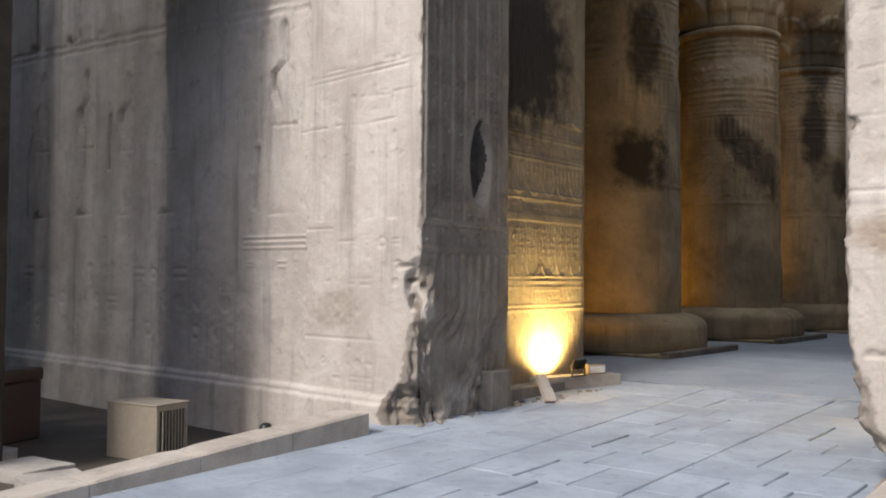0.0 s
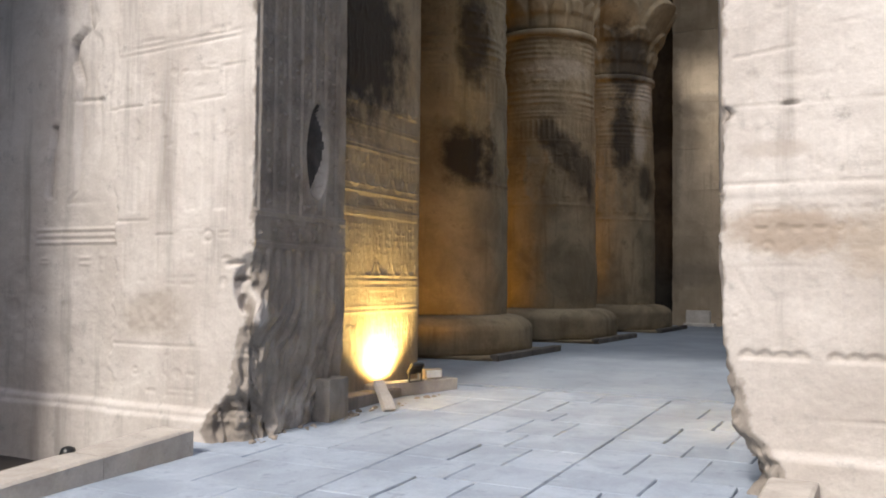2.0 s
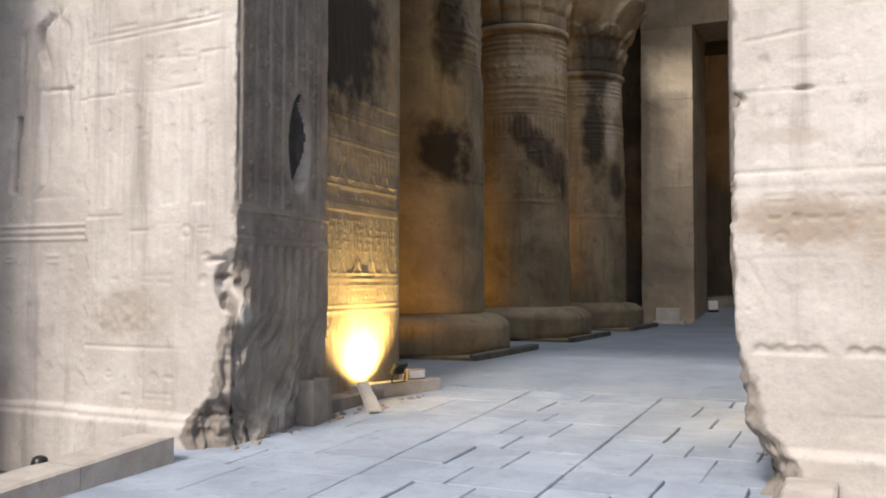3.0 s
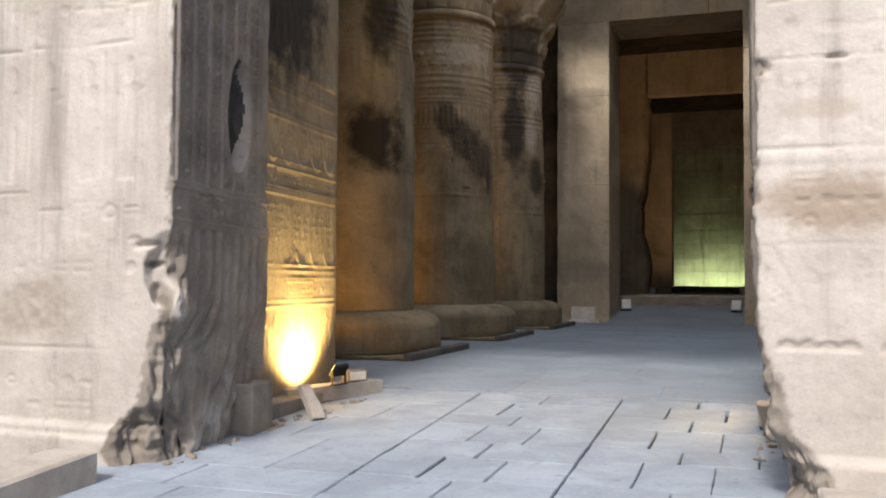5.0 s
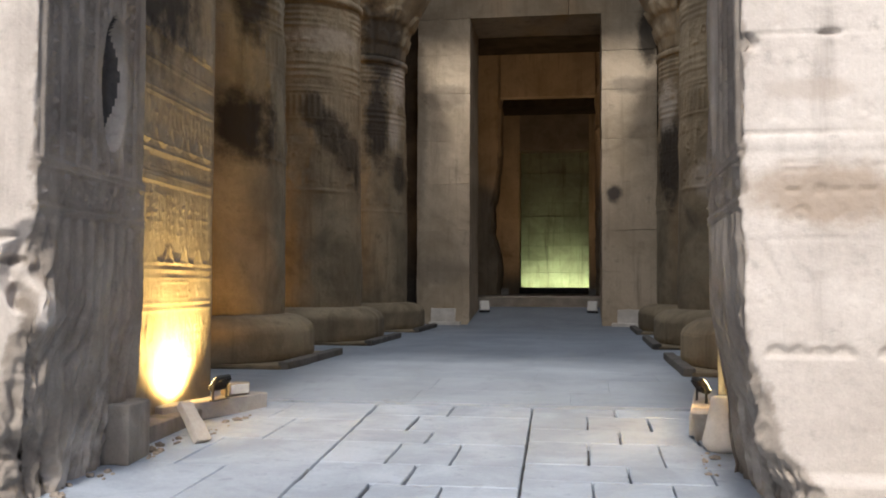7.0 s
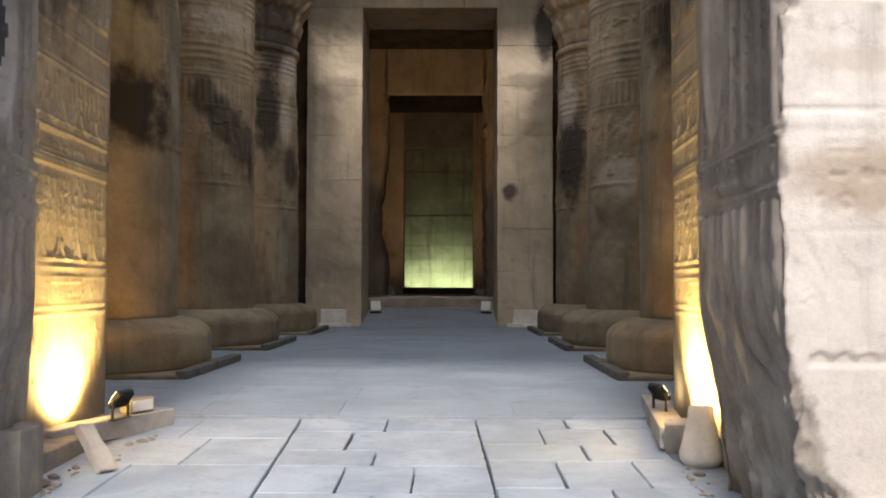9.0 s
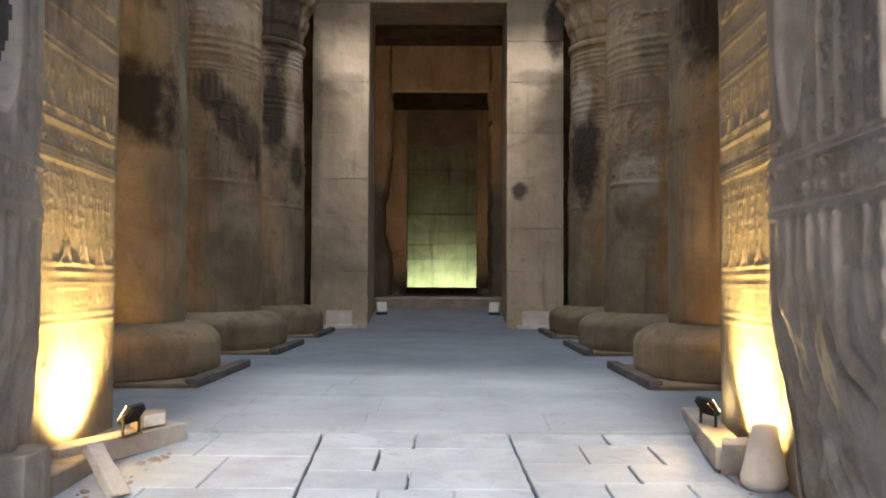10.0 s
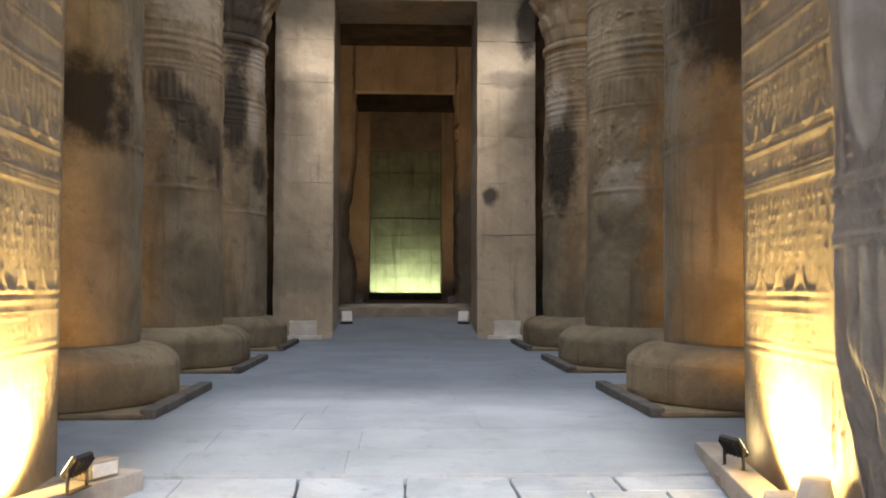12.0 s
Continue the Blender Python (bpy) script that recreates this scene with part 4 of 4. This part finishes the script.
# ---------------------------------------------------------------- columns
def column(at, soot_turn):
    c = thing("column", at, "weathered sandstone papyrus column on a round base", "column", "columns of the hall", soot_turn)

    zs = np.concatenate((np.arange(0.58, 2.55, 0.05), np.arange(2.55, 5.95, 0.02)))
    n = 330
    ang = np.linspace(0, 2 * math.pi, n, endpoint=False)
    U = np.broadcast_to(ang[:, None] * 1.03, (n, len(zs))).copy()
    Z = np.broadcast_to(zs[None, :], (n, len(zs))).copy()
    r = 1.075 - 0.017 * Z - 0.05 * np.clip(1.2 - Z, 0, 1) ** 2
    rs = np.random.RandomState(4)
    h = np.zeros_like(U)
    for zc in (2.62, 4.60, 4.72, 4.84, 5.48, 5.58, 5.68, 5.78, 5.88):
        h += 0.016 * soft(np.abs(Z - zc) - 0.028, 0.02)
    h += 0.008 * soft(np.abs((U * 7.4) % 1 - 0.5) - 0.22, 0.2) * (Z > 2.68) * (Z < 2.92)
    h += 0.020 * robed_row(U, Z, 0.05, 6.4, 2.75, 3.78, 0.42, rs) + 0.016 * glyphs(U, Z, 0.05, 2.8, 6.4, 3.8, 0.17, rs, 0.5)
    h += 0.016 * soft(np.abs((U * 9.5) % 1 - 0.5) - 0.2, 0.2) * (Z > 3.90) * (Z < 4.27)
    for zc in (3.85, 4.33, 4.40):
        h += 0.012 * soft(np.abs(Z - zc) - 0.015, 0.02)
    h += 0.024 * glyphs(U, Z, 0.05, 4.92, 6.4, 5.42, 0.2, rs, 0.95)
    ca, sa = np.cos(U / 1.03), np.sin(U / 1.03)
    wear = fbm(ca * 2.2 + 9 + Z * 0.4, sa * 2.2 + Z * 1.6, 5)
    h = h * np.clip(0.75 + 1.1 * wear, 0.1, 1) + 0.026 * wear + 0.008 * fbm(U * 9, Z * 9, 4)
    for zc in (0.98, 1.72, 3.55, 4.45):
        h -= 0.012 * soft(np.abs(Z - zc + 0.01 * np.sin(U * 2)) - 0.004, 0.02)
    for a0, zc in ((3.6, 1.66), (5.3, 1.70), (1.9, 1.6)):
        h -= 0.05 * oval(U, Z, a0, zc, 0.09, 0.022, 0.7)
    r = r + h
    V = np.stack((r * ca, r * sa, Z), -1).reshape(-1, 3)
    m = len(zs)
    idx = np.arange(n * m).reshape(n, m)
    nxt = np.roll(idx, -1, axis=0)
    q = np.stack((idx[:, :-1], nxt[:, :-1], nxt[:, 1:], idx[:, 1:]), -1).reshape(-1, 4)
    solid("shaft", V.tolist(), q.tolist(), COLM, c, smooth=True)
    base = [(1.42, 0.045), (1.445, 0.07), (1.455, 0.14), (1.455, 0.40), (1.445, 0.44), (1.425, 0.475), (1.39, 0.51), (1.34, 0.545), (1.28, 0.578), (1.2, 0.602), (1.1, 0.615), (1.0, 0.62)]
    part("base", lathe_bm(base, 120, lambda a, k: 1 + 0.008 * noise.fractal(Vector((math.cos(a) * 3, math.sin(a) * 3, k * 0.2)), 0.8, 2, 4)), COLM, c)
    part("bell_ring", lathe_bm([(0.98, 5.88), (1.04, 5.92), (1.04, 6.02), (0.98, 6.05)], 64), COLM, c, smooth=True)
    # bell of three tiers of petals, chipped along their rims
    zb = np.linspace(6.05, 7.86, 46)
    nb = 200
    A = np.broadcast_to(np.linspace(0, 2 * math.pi, nb, endpoint=False)[:, None], (nb, len(zb)))
    ZB = np.broadcast_to(zb[None, :], (nb, len(zb)))
    rb = np.interp(ZB, (6.05, 6.25, 6.5, 6.75, 7.0, 7.25, 7.5, 7.68, 7.78, 7.86), (0.94, 0.96, 1.0, 1.06, 1.15, 1.28, 1.42, 1.52, 1.55, 1.46))
    for z0, z1, count, shift, out in ((6.05, 6.62, 16, 0.0, 0.05), (6.35, 7.12, 8, 0.5, 0.075), (6.85, 7.74, 8, 0.0, 0.10)):
        k = np.clip((ZB - z0) / (z1 - z0), 0, 1)
        w = np.abs((A * count / (2 * math.pi) + shift) % 1 - 0.5) * 2
        petal = soft(w - np.sqrt(np.clip(1 - k ** 3, 0, 1)) * 0.92, 0.12) * (ZB > z0) * (ZB < z1)
        rib = 0.35 * soft(np.abs((w * 3) % 1 - 0.5) - 0.2, 0.2)
        rb = rb + petal * (out * (0.45 + 0.55 * k) + 0.012 * rib)
    rb = rb + 0.035 * fbm(np.cos(A) * 2.5 + 7, np.sin(A) * 2.5 + ZB * 1.7, 5) - 0.06 * np.clip(fbm(np.cos(A) * 2 + 3, np.sin(A) * 2 + ZB * 1.2, 4) - 0.15, 0, 1)
    VB = np.stack((rb * np.cos(A), rb * np.sin(A), ZB), -1).reshape(-1, 3)
    ib = np.arange(nb * len(zb)).reshape(nb, len(zb))
    jb = np.roll(ib, -1, axis=0)
    qb = np.stack((ib[:, :-1], jb[:, :-1], jb[:, 1:], ib[:, 1:]), -1).reshape(-1, 4).tolist()
    qb.append(ib[:, -1].tolist())
    solid("capital", VB.tolist(), qb, COLM, c, smooth=True)
    part("abacus", box_bm((1.7, 1.7, 1.0), (0, 0, 8.35), 0.03), COLM, c)
    return c


first = column((-3.82, 13.7, HALL), 0)
for sx in (-1, 1):
    for k, y in enumerate((13.7, 18.1, 22.5)):
        if (sx, k) != (-1, 0):
            copy_thing(first, pose(sx * 3.82, y, HALL, 0, 0, 70 * k + (20 if sx > 0 else 0)))
        plinth = thing("column_plinth", (sx * 3.82, y, HALL), "low sandstone slab under a column with a dark kerb", "plinth", "plinths under the columns")
        L = 2.5
        part("slab", rough_bm((2.9, L, 0.05), (-sx * 0.02, 0, 0.025), 5, 0.008, 3.0, k), COLM, plinth)
        for j in range(2):
            part("kerb_piece", rough_bm((0.14, L * 0.5 - 0.03, 0.095), (-sx * 1.50, (j - 0.5) * L * 0.5, 0.0475), 4, 0.016, 6.0, j + 3 * k, None, 0.018), KERBDARK, plinth, "dark worn stone kerb")
    block("architrave", sx * 3.82 - 0.85, sx * 3.82 + 0.85, 10.24, 26.0, 8.89, 10.4, SHADEM)

# ---------------------------------------------------------------- gateway foot: kerb beams, lamps, loose stones
def kerb_beam(at, turn, length, label):
    b = thing("stone_beam", at, label, "stone block", turn=turn)
    part("beam", rough_bm((0.20, length, 0.15), (0, 0, 0.075), 5, 0.010, 3.0, 2, None, 0.012), PLASTER, b)
    return b


def floodlight(at, turn, tilt, label):
    """A flat lamp body tilted on two legs; it shines towards its own -y side before the turn."""
    f = thing("floodlight", at, label, "floodlight", "gateway floodlights", turn)
    T = pose(0, 0, 0.15, tilt, 0, 0)
    body = part("housing", box_bm((0.20, 0.04, 0.14), (0, 0, 0.15), 0.008, Matrix.Rotation(radians(tilt), 4, "X")), BLACK, f)
    bm = box_bm((0.17, 0.004, 0.11), (0, -0.022, 0), 0.0)
    bmesh.ops.transform(bm, matrix=T, verts=bm.verts)
    part("lens", bm, LENS, f, "glowing warm glass")
    for k in range(5):
        bm = box_bm((0.006, 0.02, 0.12), (-0.08 + 0.04 * k, 0.029, 0), 0)
        bmesh.ops.transform(bm, matrix=T, verts=bm.verts)
        part("cooling_fin", bm, BLACK, body)
    for sx in (-1, 1):
        part("leg", box_bm((0.012, 0.02, 0.15), (sx * 0.106, 0.0, 0.075), 0.002), GREY, f)
    part("foot_plate", box_bm((0.24, 0.05, 0.01), (0, 0, 0.005), 0.002), GREY, f)
    return f


kerb_beam((-2.02, 9.58, ground_z(9.6)), -22, 1.25, "grey stone beam lying along the foot of the lit panel")
kerb_beam((2.17, 10.05, ground_z(10.0)), -8, 1.9, "grey stone beam lying along the foot of the lit panel")
block("panel_footing_west", -2.34, -2.0, 8.2, 10.2, -0.3, 0.0, JAMB)
block("panel_footing_east", 2.08, 2.34, 8.75, 10.2, -0.3, 0.0, JAMB)
floodlight((-1.90, 9.50, 0.057), -100, -35, "small black floodlight on legs lighting a carved panel")
floodlight((2.14, 10.0, 0.06), 104, -35, "small black floodlight on legs lighting a carved panel")


def junction_box(at, turn):
    j = thing("junction_box", at, "small beige cable box behind a floodlight", "cable box", turn=turn)
    part("case", box_bm((0.24, 0.12, 0.11), (0, 0, 0.055), 0.008), BEIGE, j)
    part("lid", box_bm((0.2, 0.008, 0.08), (0, -0.063, 0.055), 0.002), WHITE, j)
    return j


junction_box((-1.90, 9.86, 0.062), 62)


def loose_stone(name, at, size, turn, label, seed, material=KERBM, lean=0.0):
    s = thing(name, at, label, "stone", turn=turn)
    R = Matrix.Rotation(radians(lean), 4, "Y")
    lift = abs(size[0] * math.sin(radians(lean))) / 2 + size[2] * math.cos(radians(lean)) / 2
    part("block", rough_bm(size, (0, 0, lift - 0.01), 4, 0.016, 5.0, seed, R, 0.014), material, s)
    return s


loose_stone("leaning_slab", (-1.72, 8.55, ground_z(8.5)), (0.34, 0.12, 0.07), -25, "short pale stone slab leaning at the beam's end", 5, KERBM, 52)
loose_stone("leaning_slab", (2.04, 9.05, ground_z(9.0)), (0.32, 0.16, 0.06), 75, "short pale stone slab leaning at the beam's end", 6, KERBM, 48)
loose_stone("squared_stone", (-1.93, 7.92, ground_z(7.9)), (0.20, 0.36, 0.40), 4, "squared grey stone set against the worn jamb", 7, JAMB)


def drum_stone(at):
    s = thing("tapered_stone", at, "pale tapered stone fragment standing beside the jamb", "stone")
    prof = [(0.05, 0.0), (0.105, 0.012), (0.135, 0.05), (0.138, 0.09), (0.120, 0.16), (0.100, 0.25), (0.085, 0.33), (0.078, 0.385), (0.06, 0.395)]
    part("body", lathe_bm(prof, 40, lambda a, k: 1 + 0.03 * noise.noise(Vector((math.cos(a) * 2, math.sin(a) * 2, k * 0.5)))), PALE, s, smooth=True)
    return s


drum_stone((2.13, 8.78, ground_z(8.8) - 0.015))

def rubble(name, spots, seed):
    """Small broken stones swept against the foot of a wall; spots are (x, y, spread in x, spread in y, count)."""
    rr = random.Random(seed)
    bm = bmesh.new()
    for x, y, sx, sy, count in spots:
        for _ in range(count):
            size = rr.choice((0.010, 0.014, 0.018, 0.024, 0.034))
            px, py = x + rr.uniform(-sx, sx), y + rr.uniform(-sy, sy)
            turn = Matrix.Rotation(rr.uniform(0, 6.28), 4, "Z") @ Matrix.Rotation(rr.uniform(-0.4, 0.4), 4, "X")
            vs = bmesh.ops.create_icosphere(bm, subdivisions=1, radius=size)["verts"]
            stretch = Vector((rr.uniform(0.8, 1.5), rr.uniform(0.7, 1.2), rr.uniform(0.45, 0.8)))
            for v in vs:
                q = Vector(v.co * stretch) * (1 + 0.35 * noise.noise(v.co * 40 + Vector((px * 9, py * 9, 0))))
                v.co = turn @ q + Vector((px, py, ground_z(py) + size * 0.2))
    return tagged(part(name, bm, SILLM), "broken grey stone chips against the gateway's foot", "rubble", kind="stuff")


rubble("rubble", ((-1.86, 7.15, 0.07, 0.45, 20), (-1.84, 8.3, 0.07, 0.35, 20), (-1.72, 9.2, 0.06, 0.45, 18), (1.98, 8.4, 0.06, 0.4, 10)), 17)

# parapets of the ramp
def parapet(name, x0, x1, y0, y1, top0, top1, count, label):
    """A sloping low wall of coping stones set end to end."""
    cx, cy = (x0 + x1) / 2, (y0 + y1) / 2
    p = thing(name, (cx, cy, -0.56), label, "parapet", "ramp parapets")
    for c in range(count):
        n, vs, fs = 6, [], []
        for k in range(n + 1):
            s = (c + 0.004 + 0.992 * k / n) / count
            y = y0 + (y1 - y0) * s
            top = top0 + (top1 - top0) * s + 0.56
            w = 0.004 * noise.noise(Vector((x0, y * 3, c)))
            worn = 0.012 if k in (0, n) else 0.0
            vs += [(x0 - cx + w, y - cy, 0.0), (x0 - cx + w, y - cy, top - 0.02), (x0 - cx + 0.02, y - cy, top - worn),
                   (x1 - cx - 0.02, y - cy, top - worn), (x1 - cx + w, y - cy, top - 0.02), (x1 - cx + w, y - cy, 0.0)]
        for k in range(n):
            a, b = 6 * k, 6 * k + 6
            fs += [(a + i, b + i, b + i + 1, a + i + 1) for i in range(5)]
        fs += [(0, 1, 2, 3, 4, 5), tuple(6 * n + i for i in (5, 4, 3, 2, 1, 0))]
        solid("coping_stone", vs, fs, KERBM, p)
    return p


parapet("ramp_parapet", -2.32, -1.985, 2.6, 6.15, -0.27, -0.005, 4, "low sloping stone parapet along the paved ramp")
parapet("ramp_parapet", 2.24, 2.53, 3.6, 6.66, -0.24, -0.015, 3, "low sloping stone parapet along the paved ramp")

# ---------------------------------------------------------------- sunk court beside the ramp
def louvred_box(at, turn):
    a = thing("louvred_box", at, "beige metal equipment box with a dark louvred side", "equipment box", turn=turn)
    body = part("casing", box_bm((0.42, 0.64, 0.52), (0, 0, 0.26), 0.012, None, 2), BEIGE, a)
    part("recess", box_bm((0.34, 0.01, 0.42), (0, -0.322, 0.26), 0.0), BLACK, a)
    for k in range(8):
        part("slat", box_bm((0.014, 0.02, 0.42), (-0.145 + 0.0415 * k, -0.330, 0.26), 0.002), BEIGE, a)
    part("lid", box_bm((0.44, 0.66, 0.015), (0, 0, 0.5275), 0.004), BEIGE, body)
    return a


louvred_box((-4.12, 5.25, -0.56), 104)
chest = thing("wooden_chest", (-6.15, 4.62, -0.56), "dark brown wooden chest with a rounded lid", "chest", turn=20)
part("body", box_bm((0.9, 0.55, 0.62), (0, 0, 0.31), 0.02), WOOD, chest)
part("lid", box_bm((0.94, 0.59, 0.14), (0, 0, 0.69), 0.05, None, 3), WOOD, chest)
knob = thing("spotlight", (-2.63, 5.5, -0.56), "small round black spotlight on a short post", "spotlight")
part("post", box_bm((0.03, 0.03, 0.36), (0, 0, 0.18), 0.005), BLACK, knob)
part("head", lathe_bm([(0.02, 0.34), (0.055, 0.36), (0.062, 0.40), (0.05, 0.44), (0.02, 0.455)], 20), BLACK, knob, smooth=True)
for k, (x, y, s) in enumerate(((-3.35, 3.95, 0.62), (-2.75, 3.75, 0.55), (-4.05, 4.05, 0.6), (-4.9, 3.9, 0.7))):
    loose_stone("broken_slab", (x, y, -0.56), (s, 0.5, 0.12 + 0.04 * (k % 2)), 10 * k - 12, "broken pale paving slab lying in the sunk court", 20 + k, PLASTER)

# ---------------------------------------------------------------- inner doorway
def door_lamp(at, turn):
    d = thing("white_floodlight", at, "small white floodlight standing on the door sill", "floodlight", "door floodlights", turn)
    part("housing", box_bm((0.26, 0.10, 0.26), (0, 0, 0.19), 0.02, Matrix.Rotation(radians(-15), 4, "X"), 2), WHITE, d)
    part("bracket", box_bm((0.30, 0.03, 0.06), (0, 0, 0.03), 0.006), GREY, d)
    return d


door_lamp((-1.45, 26.9, sill_z(26.9)), 20)
door_lamp((1.44, 26.9, sill_z(26.9)), -20)
for sx in (-1, 1):
    loose_stone("foot_slab", (sx * 2.28, 25.22, HALL), (0.78, 0.3, 0.09), 0, "thin pale slab at the foot of the door jamb", 30 + sx, PALE)
    loose_stone("foot_stone", (sx * 2.35, 25.36, HALL), (0.62, 0.16, 0.42), 0, "pale patched stone at the foot of the door jamb", 34 + sx, PALE)
    loose_stone("sill_block", (sx * 1.52, 34.5, 0.70), (0.24, 0.3, 0.24), 0, "pale squared block beside the inner sill", 38 + sx, PLASTER)

# ---------------------------------------------------------------- paving, piece by piece
pavement = tagged(new("pavement"), kind="structure")
SLABS = {}


def slab(parent, x0, x1, y0, y1, z, material, rs, gap=0.012, thick=0.09, gap_y=None):
    """One paving stone with a worn edge; alike sizes share a mesh."""
    w, d = round((x1 - x0) / 0.05) * 0.05, round((y1 - y0) / 0.1) * 0.1
    key = (round(w, 2), round(d, 2), material.name)
    if key not in SLABS:
        bm = box_bm((w, d, thick), (0, 0, -thick / 2), 0.0015 if gap < 0.003 else 0.003)
        me = bpy.data.meshes.new("paving_stone")
        bm.to_mesh(me)
        bm.free()
        me.materials.append(material)
        SLABS[key] = me
    ob = new("paving_stone", SLABS[key])
    ob.parent = parent
    loose = 0.15 if gap < 0.003 else 1.0
    tilt = math.degrees(math.atan2(z(y1) - z(y0), y1 - y0)) + loose * rs.uniform(-0.08, 0.08)
    ob.matrix_basis = pose((x0 + x1) / 2, (y0 + y1) / 2, z((y0 + y1) / 2) + loose * rs.uniform(-0.002, 0.002), tilt, loose * rs.uniform(-0.15, 0.15), loose * rs.uniform(-0.5, 0.5)) @ \
        Matrix.Diagonal(((x1 - x0 - gap) / w, (y1 - y0 - (gap if gap_y is None else gap_y)) / d, 1, 1))
    return ob


def worn_slab(parent, corners, gaps, rs, material):
    """A paving stone with a chipped outline; corners run round from the near left, gaps are half joints (near, right, far, left)."""
    (ax, ay), (bx, by), (cx, cy), (dx, dy) = corners
    gn, gr, gf, gl = gaps
    pts = ((ax + gl, ay + gn), (bx - gr, by + gn), (cx - gr, cy - gf), (dx + gl, dy - gf))
    mx, my = sum(p[0] for p in pts) / 4, sum(p[1] for p in pts) / 4
    ring = []
    for k in range(4):
        (px, py), (qx, qy) = pts[k], pts[(k + 1) % 4]
        for i in range(5):
            f, chip = i / 5, (0.004 if i == 0 else 0.0)
            x, y = px + (qx - px) * f, py + (qy - py) * f
            w = chip + rs.uniform(-0.0045, 0.0045)
            n = math.hypot(mx - x, my - y)
            ring.append((x + (mx - x) / n * w, y + (my - y) / n * w))
    lift = rs.uniform(-0.003, 0.003)
    z0 = ground_z(my) + lift
    slope = 0.035
    vs = []
    for inset, drop in ((0.0, 0.085), (0.0, 0.010), (0.007, 0.0)):
        for x, y in ring:
            n = math.hypot(mx - x, my - y)
            vs.append((x + (mx - x) / n * inset - mx, y + (my - y) / n * inset - my, slope * (y - my) - drop))
    m = len(ring)
    fs = [(k * m + i, k * m + (i + 1) % m, (k + 1) * m + (i + 1) % m, (k + 1) * m + i) for k in range(2) for i in range(m)]
    fs.append(tuple(range(2 * m, 3 * m)))
    ob = solid("paving_stone", vs, fs, material, parent)
    ob.matrix_basis = pose(mx, my, z0)
    return ob


rs = random.Random(21)


def seam(at):
    """The long joints lean a little across the ramp."""
    x0, lean = at
    return lambda y: x0 + lean * (9.95 - y)


SEAMS = [seam(v) for v in ((-2.44, 0.0), (-0.70, 0.045), (0.72, 0.025), (2.44, 0.0))]
# rows from the hall outwards: the far edge of each row, with its cross joints
MIDDLE = [(10.40, (0.0,)), (9.86, (-0.23,)), (9.20, (0.0,)), (8.73, (-0.16, 0.28)), (8.05, (0.07,)), (7.52, (-0.12, 0.32)), (6.88, (0.13,)), (6.35, (-0.07, 0.38)),
          (5.71, (0.17,)), (5.2, (-0.12, 0.45)), (4.6, (0.1,)), (4.1, (-0.1, 0.4)), (3.5, (0.15,)), (2.95, ())]
EASTERN = [(10.40, (1.43,)), (10.02, (1.19, 1.69)), (9.40, (1.43, 2.0)), (8.90, (1.19, 1.69)), (8.18, (1.44, 1.95)), (7.74, (1.21, 1.68)), (7.0, (1.46, 2.0)), (6.48, (1.24, 1.68)),
           (5.9, (1.45, 1.95)), (5.35, (1.22, 1.7)), (4.75, (1.46,)), (4.2, (1.2, 1.7)), (3.6, (1.45,)), (2.95, ())]
WESTERN = [(10.40, (-1.5,)), (9.6, (-1.25,)), (8.75, (-1.55,)), (7.86, (-1.18,)), (6.82, (-1.6,)), (6.27, (-1.42,)), (5.52, (-1.0, -1.75)), (5.06, (-1.4,)), (4.36, (-1.0, -1.8)), (3.7, (-1.4,)), (2.95, ())]
for side, (left, right, rows) in enumerate(((SEAMS[0], SEAMS[1], WESTERN), (SEAMS[1], SEAMS[2], MIDDLE), (SEAMS[2], SEAMS[3], EASTERN))):
    for (far, joints), (near, _) in zip(rows, rows[1:]):
        xs = [left, *[(lambda q: (lambda y: q))(q) for q in joints], right]
        # open joints run along the walk; the ones across it are tight
        wide = [rs.choice((0.006, 0.010, 0.013, 0.016)) if side < 2 else rs.choice((0.003, 0.005, 0.009)) for _ in joints]
        if side == 0:
            wide = [rs.choice((0.0015, 0.0015, 0.006)) for _ in joints]
        edge = [0.007 if side else 0.0015, *wide, 0.007 if side < 2 else 0.002]
        for k in range(len(xs) - 1):
            a, b = xs[k], xs[k + 1]
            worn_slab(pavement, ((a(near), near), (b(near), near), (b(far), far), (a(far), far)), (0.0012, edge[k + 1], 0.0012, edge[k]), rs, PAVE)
for i in range(13):
    y = 3.0
    x0 = -2.44 + i * 0.72
    while y > -5.5:
        y2 = y - rs.uniform(0.7, 1.1)
        slab(pavement, x0, x0 + 0.72, y2, y - (0.05 if y == 3.0 else 0), ground_z, PAVE, rs)
        y = y2
hall_floor = tagged(new("hall_floor"), kind="structure")
y = 10.42
while y < 25.5:
    y2 = y + 0.7 if y < 11.7 else min(y + rs.uniform(0.75, 1.25), 25.58)
    x = -7.9 + rs.uniform(0, 0.8)
    while x < 7.8:
        x2 = min(x + rs.uniform(1.1, 2.0), 7.95)
        slab(hall_floor, x, x2, y, y2, lambda q: HALL - 0.085 * max(0.0, 1 - (q - 10.42) / 1.4), FLOORM, rs, 0.002, 0.08)
        x = x2
    y = y2
